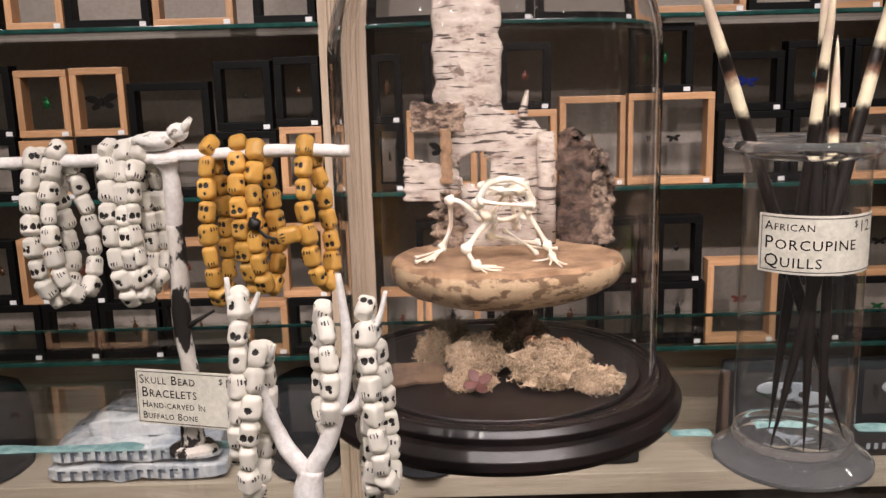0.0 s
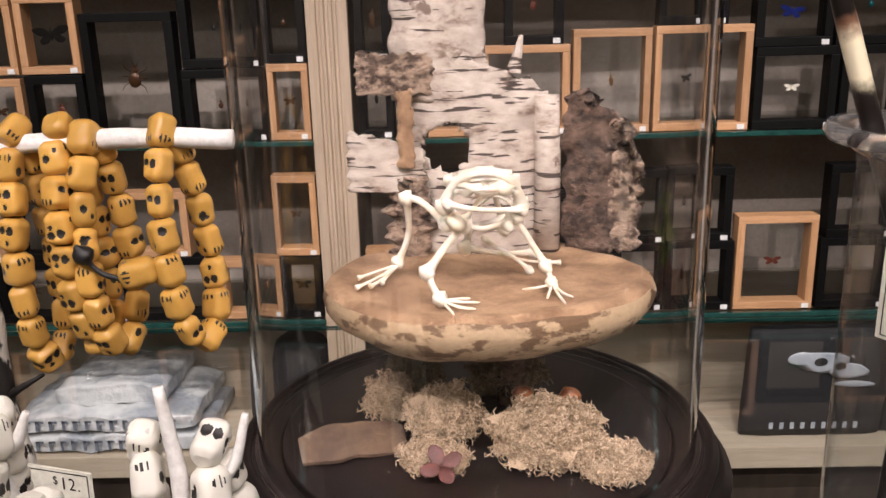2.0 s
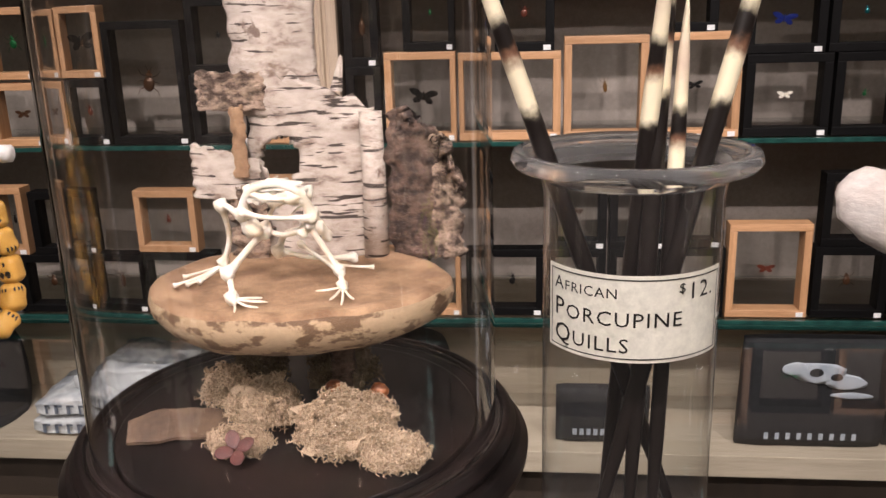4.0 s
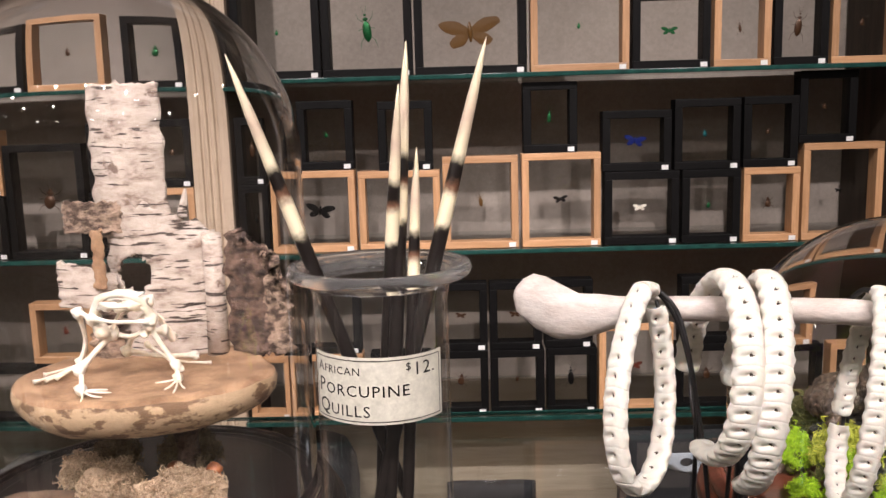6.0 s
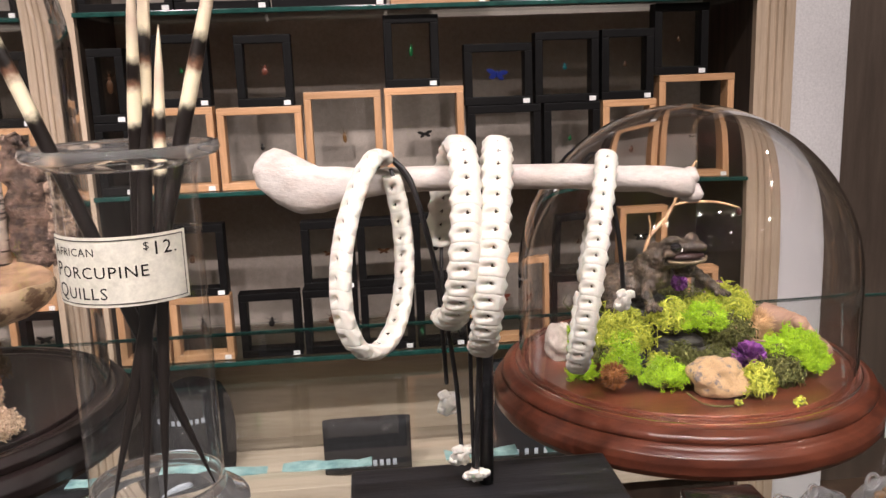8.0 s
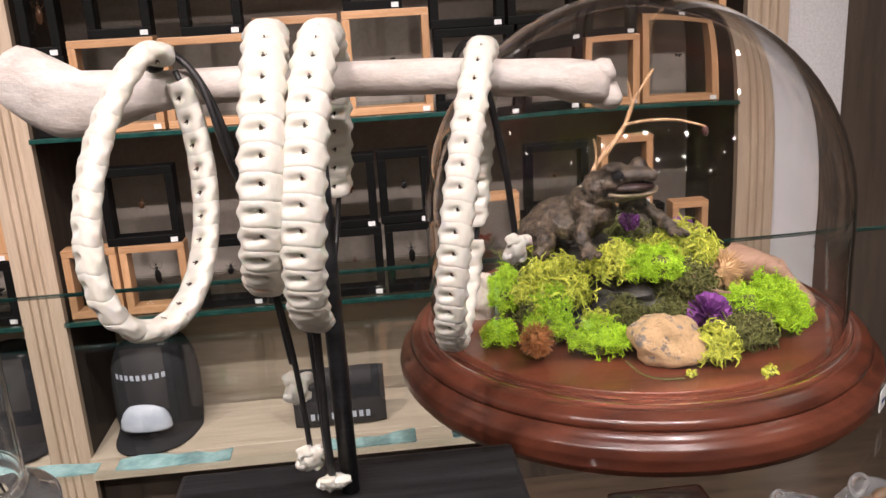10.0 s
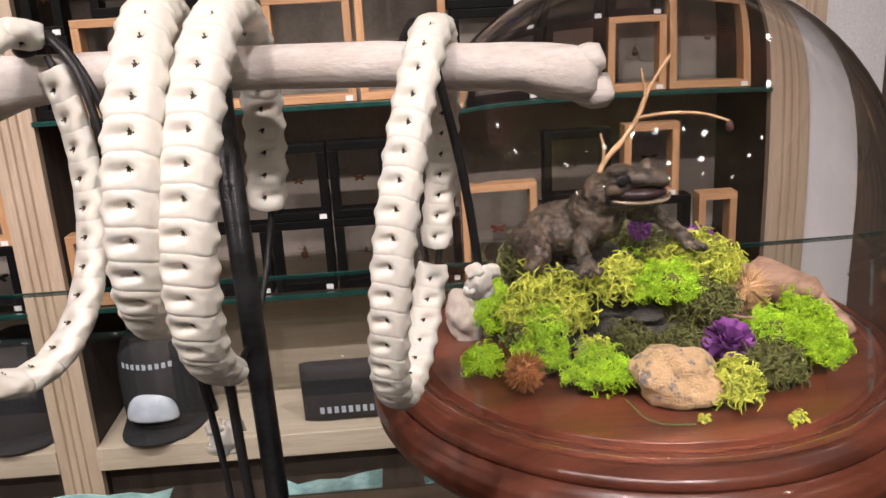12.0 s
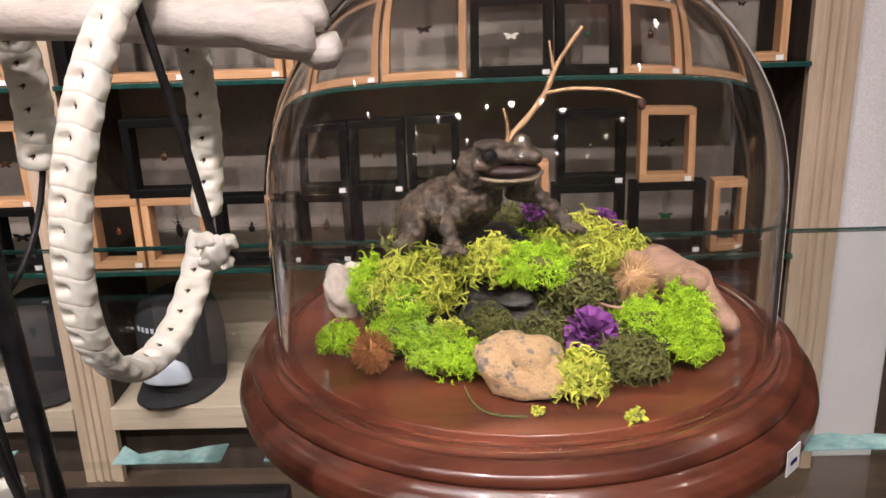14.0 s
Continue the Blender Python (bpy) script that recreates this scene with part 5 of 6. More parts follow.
def vertebra_bracelet(x, y, z, height, depth, turn, tilt, width, pitch, gap, pinch=0.55, lean=0.0):
    """A strand of vertebrae hung over the bone. gap: the stretch of the loop, from its top by the front, left to the cord."""
    ob = thing("vertebra_bracelet", pose(x, y, z, lean, tilt, 0) @ pose(0, 0, 0, 0, 0, turn), "white snake vertebra bracelet tied with black cord", "bracelet", "vertebra bracelets")
    line = hoop_line(height, depth, 200, pinch)
    places, step = spaced(line, pitch)
    n = len(places)
    rng = random.Random(int(x * 1000))
    for i, (p, d) in enumerate(places):
        if gap[0] < i / n < gap[1]:
            continue
        out = Vector((1, 0, 0)).cross(d)
        m3 = Matrix((Vector((1, 0, 0)), -out, -d)).transposed()
        k = width * (1.0 - 0.16 * abs(i / n - 0.25)) * rng.uniform(0.985, 1.015)
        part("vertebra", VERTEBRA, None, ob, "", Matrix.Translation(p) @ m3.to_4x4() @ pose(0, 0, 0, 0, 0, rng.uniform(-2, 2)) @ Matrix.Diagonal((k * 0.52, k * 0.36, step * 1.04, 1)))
    tail = [p for i, (p, d) in enumerate(places) if gap[0] - 1.5 / n < i / n < gap[1] + 1.5 / n]
    part("cord", tube(bmesh.new(), [p + Vector((0.002, 0, 0)) for p in tail], 0.0013, 8), CORD, ob, "black waxed cord", smooth=True)
    return ob


vertebra_bracelet(0.4410, 0.566, 1.202, 0.116, 0.066, -44, 6, 0.0150, 0.0106, (0.93, 1.0), 0.55, -17)
vertebra_bracelet(0.4885, 0.563, 1.208, 0.108, 0.104, 3, 6, 0.0180, 0.0100, (0.50, 0.70), 0.8)
vertebra_bracelet(0.5118, 0.562, 1.207, 0.126, 0.104, -6, 6, 0.0176, 0.0098, (0.46, 0.70), 0.8)
vertebra_bracelet(0.579, 0.561, 1.197, 0.134, 0.088, -14, 8, 0.0136, 0.0088, (0.66, 0.70), 0.7)


def cord(*pts, r=0.0015, beads=()):
    ob = thing("leather_cord", pose(0, 0, 0), "black waxed cord tail with a vertebra end bead", "cord", "cord tails")
    part("strand", tube(bmesh.new(), bezier(pts, 8), r, 8), CORD, ob, smooth=True)
    for x, y, z, w, a in beads:
        part("end_bead", END_BEAD, None, ob, "white vertebra end bead", pose(x, y, z, a, 10, 20) @ Matrix.Diagonal((w * 1.0, w * 0.8, w * 1.15, 1)))
    return ob


cord((0.436, 0.578, 1.198), (0.444, 0.572, 1.203), (0.458, 0.564, 1.190), (0.466, 0.560, 1.160), (0.474, 0.572, 1.120), (0.4795, 0.595, 1.045), beads=((0.4806, 0.600, 1.029, 0.0085, 10),))
cord((0.436, 0.578, 1.200), (0.448, 0.576, 1.200), (0.462, 0.570, 1.178), (0.473, 0.568, 1.130), (0.483, 0.572, 1.060), (0.486, 0.576, 1.008), beads=((0.486, 0.577, 1.001, 0.0085, 30),))
cord((0.497, 0.551, 1.092), (0.4965, 0.556, 1.060), (0.4955, 0.566, 1.020), (0.4955, 0.574, 0.992), r=0.0020, beads=((0.4955, 0.577, 0.986, 0.0085, 60),))
cord((0.492, 0.560, 1.100), (0.493, 0.570, 1.050), (0.494, 0.576, 0.992), r=0.0014)
cord((0.567, 0.575, 1.190), (0.572, 0.566, 1.1985), (0.5765, 0.556, 1.190), (0.585, 0.555, 1.150), (0.5900, 0.559, 1.112), r=0.0016, beads=((0.5905, 0.560, 1.106, 0.0070, 20),))
knot = bmesh.new()
for k in range(4):
    blob(knot, (0.4375 + 0.003 * (k % 2), 0.576 - 0.002 * k, 1.196 + 0.002 * k), (0.0042, 0.0035, 0.0026), 2, 0.2, 200, k)
tagged(part("cord_knot", knot, CORD, None, smooth=True), "black cord knot tied over the leg bone", "knot")


slide(before, 0.011, 0.008)


# ---- the toad garden under the low dome ----
before = standing()
G0 = TOP + 0.0425
MOUTH = mat("dark_toad_mouth", (0.055, 0.030, 0.028), (0.018, 0.010, 0.010), 0.4, scale=120, bump=0.6)
TOAD_SKIN = mat("brown_toad_skin", (0.115, 0.080, 0.052), (0.018, 0.015, 0.013), 0.45, scale=200, fine=420, bump=1.0, depth=0.002)
EYE_BLACK = mat("glossy_dark_eye", (0.012, 0.012, 0.014), (0.02, 0.02, 0.022), 0.08, bump=0)
LIP = mat("pale_toad_lip", (0.27, 0.205, 0.135), (0.12, 0.085, 0.055), 0.5, scale=100, bump=0.4)
ROCK_TAN = mat("speckled_tan_rock", (0.60, 0.40, 0.215), (0.24, 0.205, 0.18), 0.8, scale=150, fine=700, bump=1.0, depth=0.004, lo=0.36, hi=0.46)
ROCK_GREY = mat("pale_grey_rock", (0.52, 0.46, 0.40), (0.36, 0.31, 0.27), 0.8, scale=60, fine=220, bump=0.8, depth=0.003)
SLATE = mat("dark_slate", (0.075, 0.070, 0.065), (0.025, 0.024, 0.024), 0.5, scale=50, fine=200, bump=0.9, depth=0.003)
DRIFT = mat("pink_driftwood", (0.42, 0.26, 0.18), (0.26, 0.15, 0.10), 0.65, scale=40, fine=200, bump=0.6, stretch=(0.5, 2, 2))
PURPLE = moss_material("purple_dried_flower", (0.30, 0.085, 0.36), (0.16, 0.035, 0.20))
FUZZ = moss_material("orange_brown_burr", (0.42, 0.18, 0.06), (0.26, 0.10, 0.035))
PALE_FUZZ = moss_material("tan_burr", (0.74, 0.50, 0.28), (0.54, 0.34, 0.17))
TWIG = mat("tan_twig", (0.52, 0.33, 0.18), (0.38, 0.22, 0.11), 0.6, scale=60, bump=0.4)

bm = bmesh.new()
blob(bm, (0.671, 0.794, 1.052), (0.028, 0.028, 0.018), 3, 0.1, 60)
blob(bm, (0.685, 0.774, 1.066), (0.017, 0.021, 0.017), 3, 0.1, 60)
blob(bm, (0.687, 0.762, 1.081), (0.0120, 0.0150, 0.0125), 3, 0.1, 60)
blob(bm, (0.6965, 0.755, 1.0905), (0.0120, 0.0130, 0.0095), 3)
blob(bm, (0.7070, 0.748, 1.0930), (0.0145, 0.0105, 0.0055), 3)
blob(bm, (0.7165, 0.746, 1.0915), (0.0060, 0.0080, 0.0045), 3)
blob(bm, (0.7110, 0.750, 1.0985), (0.0055, 0.0060, 0.0050), 3)
blob(bm, (0.6920, 0.746, 1.0985), (0.0075, 0.0055, 0.0030), 3)
blob(bm, (0.6900, 0.744, 1.0880), (0.0070, 0.0050, 0.0045), 3)
blob(bm, (0.6980, 0.753, 1.0775), (0.0115, 0.0120, 0.0042), 3)
blob(bm, (0.7090, 0.750, 1.0784), (0.0110, 0.0100, 0.0028), 3)
blob(bm, (0.7165, 0.748, 1.0806), (0.0055, 0.0080, 0.0024), 3)
blob(bm, (0.649, 0.792, 1.045), (0.014, 0.018, 0.014), 3, 0.1, 60)
tube(bm, bezier([(0.684, 0.768, 1.066), (0.676, 0.752, 1.060), (0.669, 0.744, 1.056), (0.672, 0.738, 1.045)], 5), [0.0062] * 8 + [0.0042] * 8, 12)
tube(bm, bezier([(0.706, 0.772, 1.068), (0.718, 0.765, 1.066), (0.729, 0.760, 1.058), (0.7365, 0.756, 1.050)], 5), [0.0070] * 6 + [0.0045] * 10, 12)
tube(bm, bezier([(0.646, 0.785, 1.050), (0.648, 0.762, 1.044), (0.640, 0.752, 1.038)], 5), [0.008] * 6 + [0.005] * 5, 12)
for dx, dy in ((-0.006, -0.008), (0.0, -0.011), (0.007, -0.008)):
    tube(bm, [(0.672, 0.738, 1.045), (0.672 + dx, 0.738 + dy, 1.042)], [0.0034, 0.0018], 8)
    tube(bm, [(0.7365, 0.756, 1.050), (0.7365 + dx + 0.004, 0.756 + dy, 1.047)], [0.0030, 0.0016], 8)
rough = new("toad", finished("toad_lumps", bm))
rm = rough.modifiers.new("remesh", "REMESH")
rm.mode, rm.voxel_size = "VOXEL", 0.0011
sm = rough.modifiers.new("smooth", "SMOOTH")
sm.iterations, sm.factor = 3, 0.5
bpy.context.view_layer.update()
toad_me = bpy.data.meshes.new_from_object(rough.evaluated_get(bpy.context.evaluated_depsgraph_get()))
bpy.data.objects.remove(rough)
bm = bmesh.new()
bm.from_mesh(toad_me)
for v in bm.verts:
    face = 0.35 if v.co.z > 1.074 and v.co.x > 0.686 else 1.0
    v.co += v.normal * face * (0.0014 * noise.noise(v.co * 260) + 0.0016 * max(0.0, noise.noise(v.co * 480)))
for f in bm.faces:
    f.smooth, f.material_index = True, 0
def dress(slot):
    """Gives the faces added since the last call their material."""
    bm.faces.ensure_lookup_table()
    for f in bm.faces[start:]:
        f.material_index, f.smooth = slot, True
    return len(bm.faces)


start = len(bm.faces)
blob(bm, (0.6930, 0.7390, 1.0940), (0.0046, 0.0036, 0.0038), 3)
start = dress(1)
blob(bm, (0.7050, 0.7485, 1.0840), (0.0168, 0.0100, 0.0044), 3)
start = dress(3)
tube(bm, bezier([(0.6880, 0.7435, 1.0806), (0.697, 0.7400, 1.0797), (0.709, 0.7385, 1.0797), (0.7185, 0.7396, 1.0810), (0.7222, 0.7450, 1.0835)], 6), [0.0007] + [0.0011] * 23 + [0.0008], 8)
start = dress(2)
toad = finished("toad", bm)
for m in (TOAD_SKIN, EYE_BLACK, LIP, MOUTH):
    toad.materials.append(m)
toad_figure = tagged(new("toad_figure", toad), "brown warty toad figure sitting on the moss", "figurine")
toad_figure.location.z = 0.0055


def rock(name, c, r, material, label, category, seed=0, turn=0.0, rough=0.35):
    bm = bmesh.new()
    blob(bm, (0, 0, 0), r, 4, rough, 55, seed)
    bm.normal_update()
    for v in bm.verts:
        v.co.z = max(v.co.z, -r[2] * 0.8)
        v.co += v.normal * (0.0024 * noise.noise(v.co * 130) + 0.0012 * noise.noise(v.co * 330))
    return tagged(part(name, bm, material, None, "", pose(*c, 0, 0, turn), True), label, category, "stones in the dome" if category == "stone" else "")


rock("rock", (0.706, 0.676, G0 + 0.0130), (0.0245, 0.0190, 0.0165), ROCK_TAN, "speckled tan rock lying on the mahogany base", "stone", 21, -10, 0.32)
rock("rock", (0.603, 0.784, G0 + 0.013), (0.0130, 0.0150, 0.0190), ROCK_GREY, "pale grey rock at the edge of the moss", "stone", 5)
rock("slate", (0.700, 0.738, G0 + 0.008), (0.034, 0.026, 0.012), SLATE, "flat dark slate under the toad", "stone", 7, 5, 0.5)
rock("slate", (0.706, 0.760, G0 + 0.022), (0.030, 0.026, 0.009), SLATE, "black slate slab under the moss", "stone", 9, -12, 0.5)
rock("slate", (0.690, 0.795, G0 + 0.020), (0.048, 0.040, 0.026), SLATE, "dark stone core under the moss mound", "stone", 12, 20, 0.4)
bm = bmesh.new()
tube(bm, bezier([(0.770, 0.795, G0 + 0.024), (0.790, 0.774, G0 + 0.028), (0.810, 0.750, G0 + 0.024), (0.826, 0.722, G0 + 0.008)], 6), [0.010] * 6 + [0.0135] * 7 + [0.010, 0.009, 0.008, 0.007, 0.006, 0.004], 14, wob=0.35)
blob(bm, (0.808, 0.744, G0 + 0.031), (0.009, 0.008, 0.007), 2, 0.4, 120)
tagged(part("driftwood", bm, DRIFT, None, smooth=True), "pinkish driftwood piece lying beside the moss", "driftwood")

LIME, YEL, OLV = "bright lime green dried moss tuft", "yellow green dried moss tuft", "dark olive dried moss tuft"
for k, (x, y, z, rx, ry, rz, m, n, lab) in enumerate((
        (0.620, 0.772, 0.016, 0.013, 0.016, 0.028, LIME_MOSS, 800, LIME), (0.650, 0.750, 0.026, 0.026, 0.021, 0.022, YELLOW_MOSS, 1400, YEL), (0.640, 0.720, 0.010, 0.020, 0.018, 0.016, LIME_MOSS, 800, LIME),
        (0.668, 0.694, 0.010, 0.019, 0.016, 0.017, LIME_MOSS, 900, LIME), (0.607, 0.722, 0.008, 0.011, 0.011, 0.013, LIME_MOSS, 450, LIME), (0.733, 0.667, 0.008, 0.014, 0.012, 0.015, YELLOW_MOSS, 500, YEL),
        (0.796, 0.698, 0.014, 0.015, 0.015, 0.021, LIME_MOSS, 900, LIME), (0.776, 0.720, 0.012, 0.022, 0.018, 0.016, LIME_MOSS, 1000, LIME), (0.803, 0.735, 0.014, 0.014, 0.016, 0.020, LIME_MOSS, 600, LIME),
        (0.717, 0.735, 0.042, 0.024, 0.016, 0.018, LIME_MOSS, 1100, LIME), (0.747, 0.762, 0.042, 0.022, 0.020, 0.019, YELLOW_MOSS, 1100, YEL), (0.692, 0.746, 0.043, 0.018, 0.014, 0.013, YELLOW_MOSS, 600, YEL),
        (0.738, 0.745, 0.014, 0.022, 0.020, 0.022, OLIVE_MOSS, 900, OLV), (0.674, 0.716, 0.008, 0.010, 0.010, 0.010, OLIVE_MOSS, 300, OLV), (0.762, 0.690, 0.006, 0.020, 0.016, 0.012, OLIVE_MOSS, 600, OLV),
        (0.770, 0.806, 0.026, 0.024, 0.020, 0.016, YELLOW_MOSS, 600, YEL), (0.660, 0.820, 0.026, 0.030, 0.022, 0.024, OLIVE_MOSS, 800, OLV), (0.720, 0.835, 0.026, 0.036, 0.024, 0.026, OLIVE_MOSS, 900, OLV),
        (0.756, 0.642, 0.002, 0.005, 0.004, 0.004, YELLOW_MOSS, 50, YEL), (0.712, 0.650, 0.001, 0.004, 0.004, 0.003, YELLOW_MOSS, 24, YEL),
        (0.716, 0.708, 0.012, 0.017, 0.010, 0.013, OLIVE_MOSS, 420, OLV), (0.690, 0.712, 0.016, 0.013, 0.010, 0.014, OLIVE_MOSS, 380, OLV), (0.742, 0.728, 0.030, 0.016, 0.012, 0.014, OLIVE_MOSS, 420, OLV))):
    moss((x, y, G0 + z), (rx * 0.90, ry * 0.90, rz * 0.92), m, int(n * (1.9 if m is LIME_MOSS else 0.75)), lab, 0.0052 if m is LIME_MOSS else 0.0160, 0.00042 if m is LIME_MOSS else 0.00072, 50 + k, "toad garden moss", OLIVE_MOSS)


rng = random.Random(77)
for k in range(26):
    a, q = rng.uniform(0, 6.28), rng.uniform(0.35, 1.0) ** 0.6
    x, y = 0.702 + 0.085 * q * math.cos(a), 0.762 + 0.070 * q * math.sin(a)
    if abs(x - 0.702) < 0.03 and 0.70 < y < 0.772 or (abs(x - 0.706) < 0.036 and y < 0.705) or math.hypot(x - 0.628, y - 0.699) < 0.022 or math.hypot(x - 0.744, y - 0.704) < 0.022:
        continue
    m, lab = rng.choice(((LIME_MOSS, LIME), (YELLOW_MOSS, YEL), (YELLOW_MOSS, YEL), (OLIVE_MOSS, OLV)))
    w = rng.uniform(0.008, 0.013)
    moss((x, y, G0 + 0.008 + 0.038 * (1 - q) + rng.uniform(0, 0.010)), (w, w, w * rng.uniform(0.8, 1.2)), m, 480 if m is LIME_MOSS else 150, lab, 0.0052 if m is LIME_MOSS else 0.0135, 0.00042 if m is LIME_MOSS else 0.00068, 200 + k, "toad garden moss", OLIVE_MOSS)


def burr(c, r, material, n, label, spike, seed):
    rng = random.Random(seed)
    bm = bmesh.new()
    blob(bm, (0, 0, 0), r * 0.72, 2, 0.1)
    for k in range(n):
        d = Vector((rng.gauss(0, 1), rng.gauss(0, 1), rng.gauss(0, 1))).normalized()
        tube(bm, [d * r * 0.6, d * r * rng.uniform(0.95, 1.0 + spike)], [0.00035, 0.00012], 3, cap=False)
    me = bpy.data.meshes.new("burr")
    bm.to_mesh(me)
    bm.free()
    me.materials.append(material)
    ob = new("burr", me)
    ob.location = c
    return tagged(ob, label, "burr", "burrs")


burr((0.628, 0.699, G0 + 0.012), 0.0108, FUZZ, 700, "round bristly orange brown burr on the base", 0.2, 1)
burr((0.774, 0.752, G0 + 0.031), 0.0125, PALE_FUZZ, 700, "fuzzy tan burr beside the driftwood", 0.35, 2)


def ruffle(c, r, seed):
    """A dried flower head of many crumpled petals."""
    rng = random.Random(seed)
    bm = bmesh.new()
    for k in range(60):
        d = Vector((rng.gauss(0, 1), rng.gauss(0, 1), rng.gauss(0.3, 0.9))).normalized()
        s = d.orthogonal().normalized()
        s = Matrix.Rotation(rng.uniform(0, 6.28), 3, d) @ s
        rows = []
        for i in range(4):
            u = i / 3
            w = 0.34 * r * (0.4 + u)
            rows.append([bm.verts.new(d * r * (0.35 + 0.62 * u) + s * w * q + d.cross(s) * r * 0.12 * math.sin(q * 5 + k) * u) for q in (-1, -0.5, 0, 0.5, 1)])
        for a, b in zip(rows, rows[1:]):
            for i in range(4):
                bm.faces.new((a[i], a[i + 1], b[i + 1], b[i]))
    me = bpy.data.meshes.new("flower_head")
    bm.to_mesh(me)
    bm.free()
    me.materials.append(PURPLE)
    ob = new("flower_head", me)
    ob.location = c
    return tagged(ob, "crumpled purple dried flower head in the moss", "flower", "purple flowers")


ruffle((0.744, 0.704, G0 + 0.017), 0.0145, 1)
ruffle((0.766, 0.815, G0 + 0.040), 0.014, 2)
ruffle((0.722, 0.805, G0 + 0.058), 0.008, 3)
twig = thing("forked_twig", pose(0, 0, 0), "bare forked tan twig standing in the moss", "twig")
for pts, a, b in (([(0.700, 0.845, 1.045), (0.707, 0.850, 1.082), (0.722, 0.853, 1.100), (0.734, 0.855, 1.116), (0.743, 0.858, 1.136), (0.759, 0.862, 1.158)], 0.0026, 0.0013), ([(0.734, 0.855, 1.116), (0.752, 0.850, 1.119), (0.776, 0.846, 1.118), (0.796, 0.845, 1.112)], 0.0016, 0.0009),
                  ([(0.709, 0.850, 1.085), (0.7085, 0.848, 1.098), (0.706, 0.846, 1.108)], 0.0015, 0.0008), ([(0.740, 0.857, 1.130), (0.738, 0.856, 1.142), (0.7365, 0.856, 1.150)], 0.0013, 0.0007)):
    pts = bezier(pts, 6)
    part("branch", tube(bmesh.new(), pts, [a + (b - a) * k / (len(pts) - 1) for k in range(len(pts))], 8, wob=0.3), TWIG, twig, smooth=True)
bm = bmesh.new()
blob(bm, (0.796, 0.845, 1.1085), (0.003, 0.003, 0.0042), 2, 0.2, 300)
part("bud", bm, DRY_RED, twig, "dark red dried bud", smooth=True)
tagged(part("grass_stalk", tube(bmesh.new(), bezier([(0.677, 0.668, G0 + 0.006), (0.682, 0.655, G0 + 0.003), (0.692, 0.648, G0 + 0.0015), (0.706, 0.647, G0 + 0.001)], 6), 0.0006, 6), OLIVE_MOSS), "thin dark grass stalk lying on the base", "stalk")
tagged(part("brown_stalk", tube(bmesh.new(), bezier([(0.728, 0.742, G0 + 0.047), (0.738, 0.726, G0 + 0.040), (0.750, 0.716, G0 + 0.030), (0.762, 0.712, G0 + 0.028)], 6), 0.0008, 6), DRIFT), "thin brown stalk across the moss", "stalk")
slide(before, 0.008, 0.002)
sticker = thing("price_sticker", pose(TOAD_X, TOAD_Y, TOP, 0, 0, 46), "small white price sticker on the mahogany base", "sticker")
part("paper", boxed(-0.007, 0.007, -0.1720, -0.1712, 0.008, 0.022, bevel=0.0003), PAPER, sticker)
part("handwriting", boxed(-0.0035, 0.003, -0.1725, -0.1721, 0.0135, 0.0155), BEETLE["blue"], sticker, "blue handwritten price mark")


# ---- the glass ornaments beside the domes ----
BOTTLE = mat("dark_green_box", (0.010, 0.016, 0.010), (0.006, 0.007, 0.008), 0.15, scale=20, bump=0.02, coat=0.5)
block = thing("glass_ornament_box", pose(0.672, 0.560, TOP), "small glossy dark box among the glass ornaments", "box")
part("box", boxed(-0.026, 0.026, -0.022, 0.022, 0, 0.016, bevel=0.004), BOTTLE, block, smooth=True)
tray = thing("black_felt_tray", pose(0.745, 0.545, TOP), "low black tray under the glass ornaments", "tray")
part("tray", boxed(-0.045, 0.075, -0.045, 0.026, 0, 0.004, bevel=0.001), CORD, tray)
# Some white haze lifts these too, where bright reflections are missing.
CRYSTAL = glass("crystal", clear=0.95)
for x, y, r, a, c in ((0.706, 0.548, 0.011, 10, "plain"), (0.727, 0.543, 0.0155, 25, "grey"), (0.768, 0.540, 0.0185, 15, "amber")):
    ob = thing("glass_ornament", pose(x, y, TOP + 0.0042, 0, 0, a), "clear moulded glass ornament with a dark speckled heart", "glass ornament", "glass ornaments")
    bm = bmesh.new()
    for v in blob(bm, (0, 0, r * 0.72), (r * 1.12, r * 0.80, r * 0.72), 4):
        up = max(0.0, v.co.z - r * 0.9) / r
        v.co.x *= 1 + 0.25 * max(0.0, v.co.z) / r
        v.co.z += 0.30 * r * up * math.cos(3.2 * v.co.x / r)
    part("body", bm, CRYSTAL, ob, smooth=True).visible_shadow = False
    bm = lathe(bmesh.new(), [(r * 0.26 + r * 0.075 * math.cos(q), r * 0.075 * math.sin(q)) for q in (2 * math.pi * k / 8 for k in range(8))], 20, closed=True)
    part("loop", bm, CRYSTAL, ob, "small glass hanging loop", pose(-r * 0.55, 0.001, r * 1.58, 80, 0, 0), smooth=True).visible_shadow = False
    if c != "plain":
        bm = bmesh.new()
        for k in range(5):
            blob(bm, (r * (0.3 * math.cos(k * 2.4)), r * 0.15 * math.sin(k * 3.1), r * (0.75 + 0.22 * math.sin(k * 2.4))), (r * 0.22, r * 0.12, r * 0.16), 2, 0.4, 200, k)
        part("speckles", bm, BEETLE["amber"] if c == "amber" else SLATE, ob, "flecks set in the glass", smooth=True)


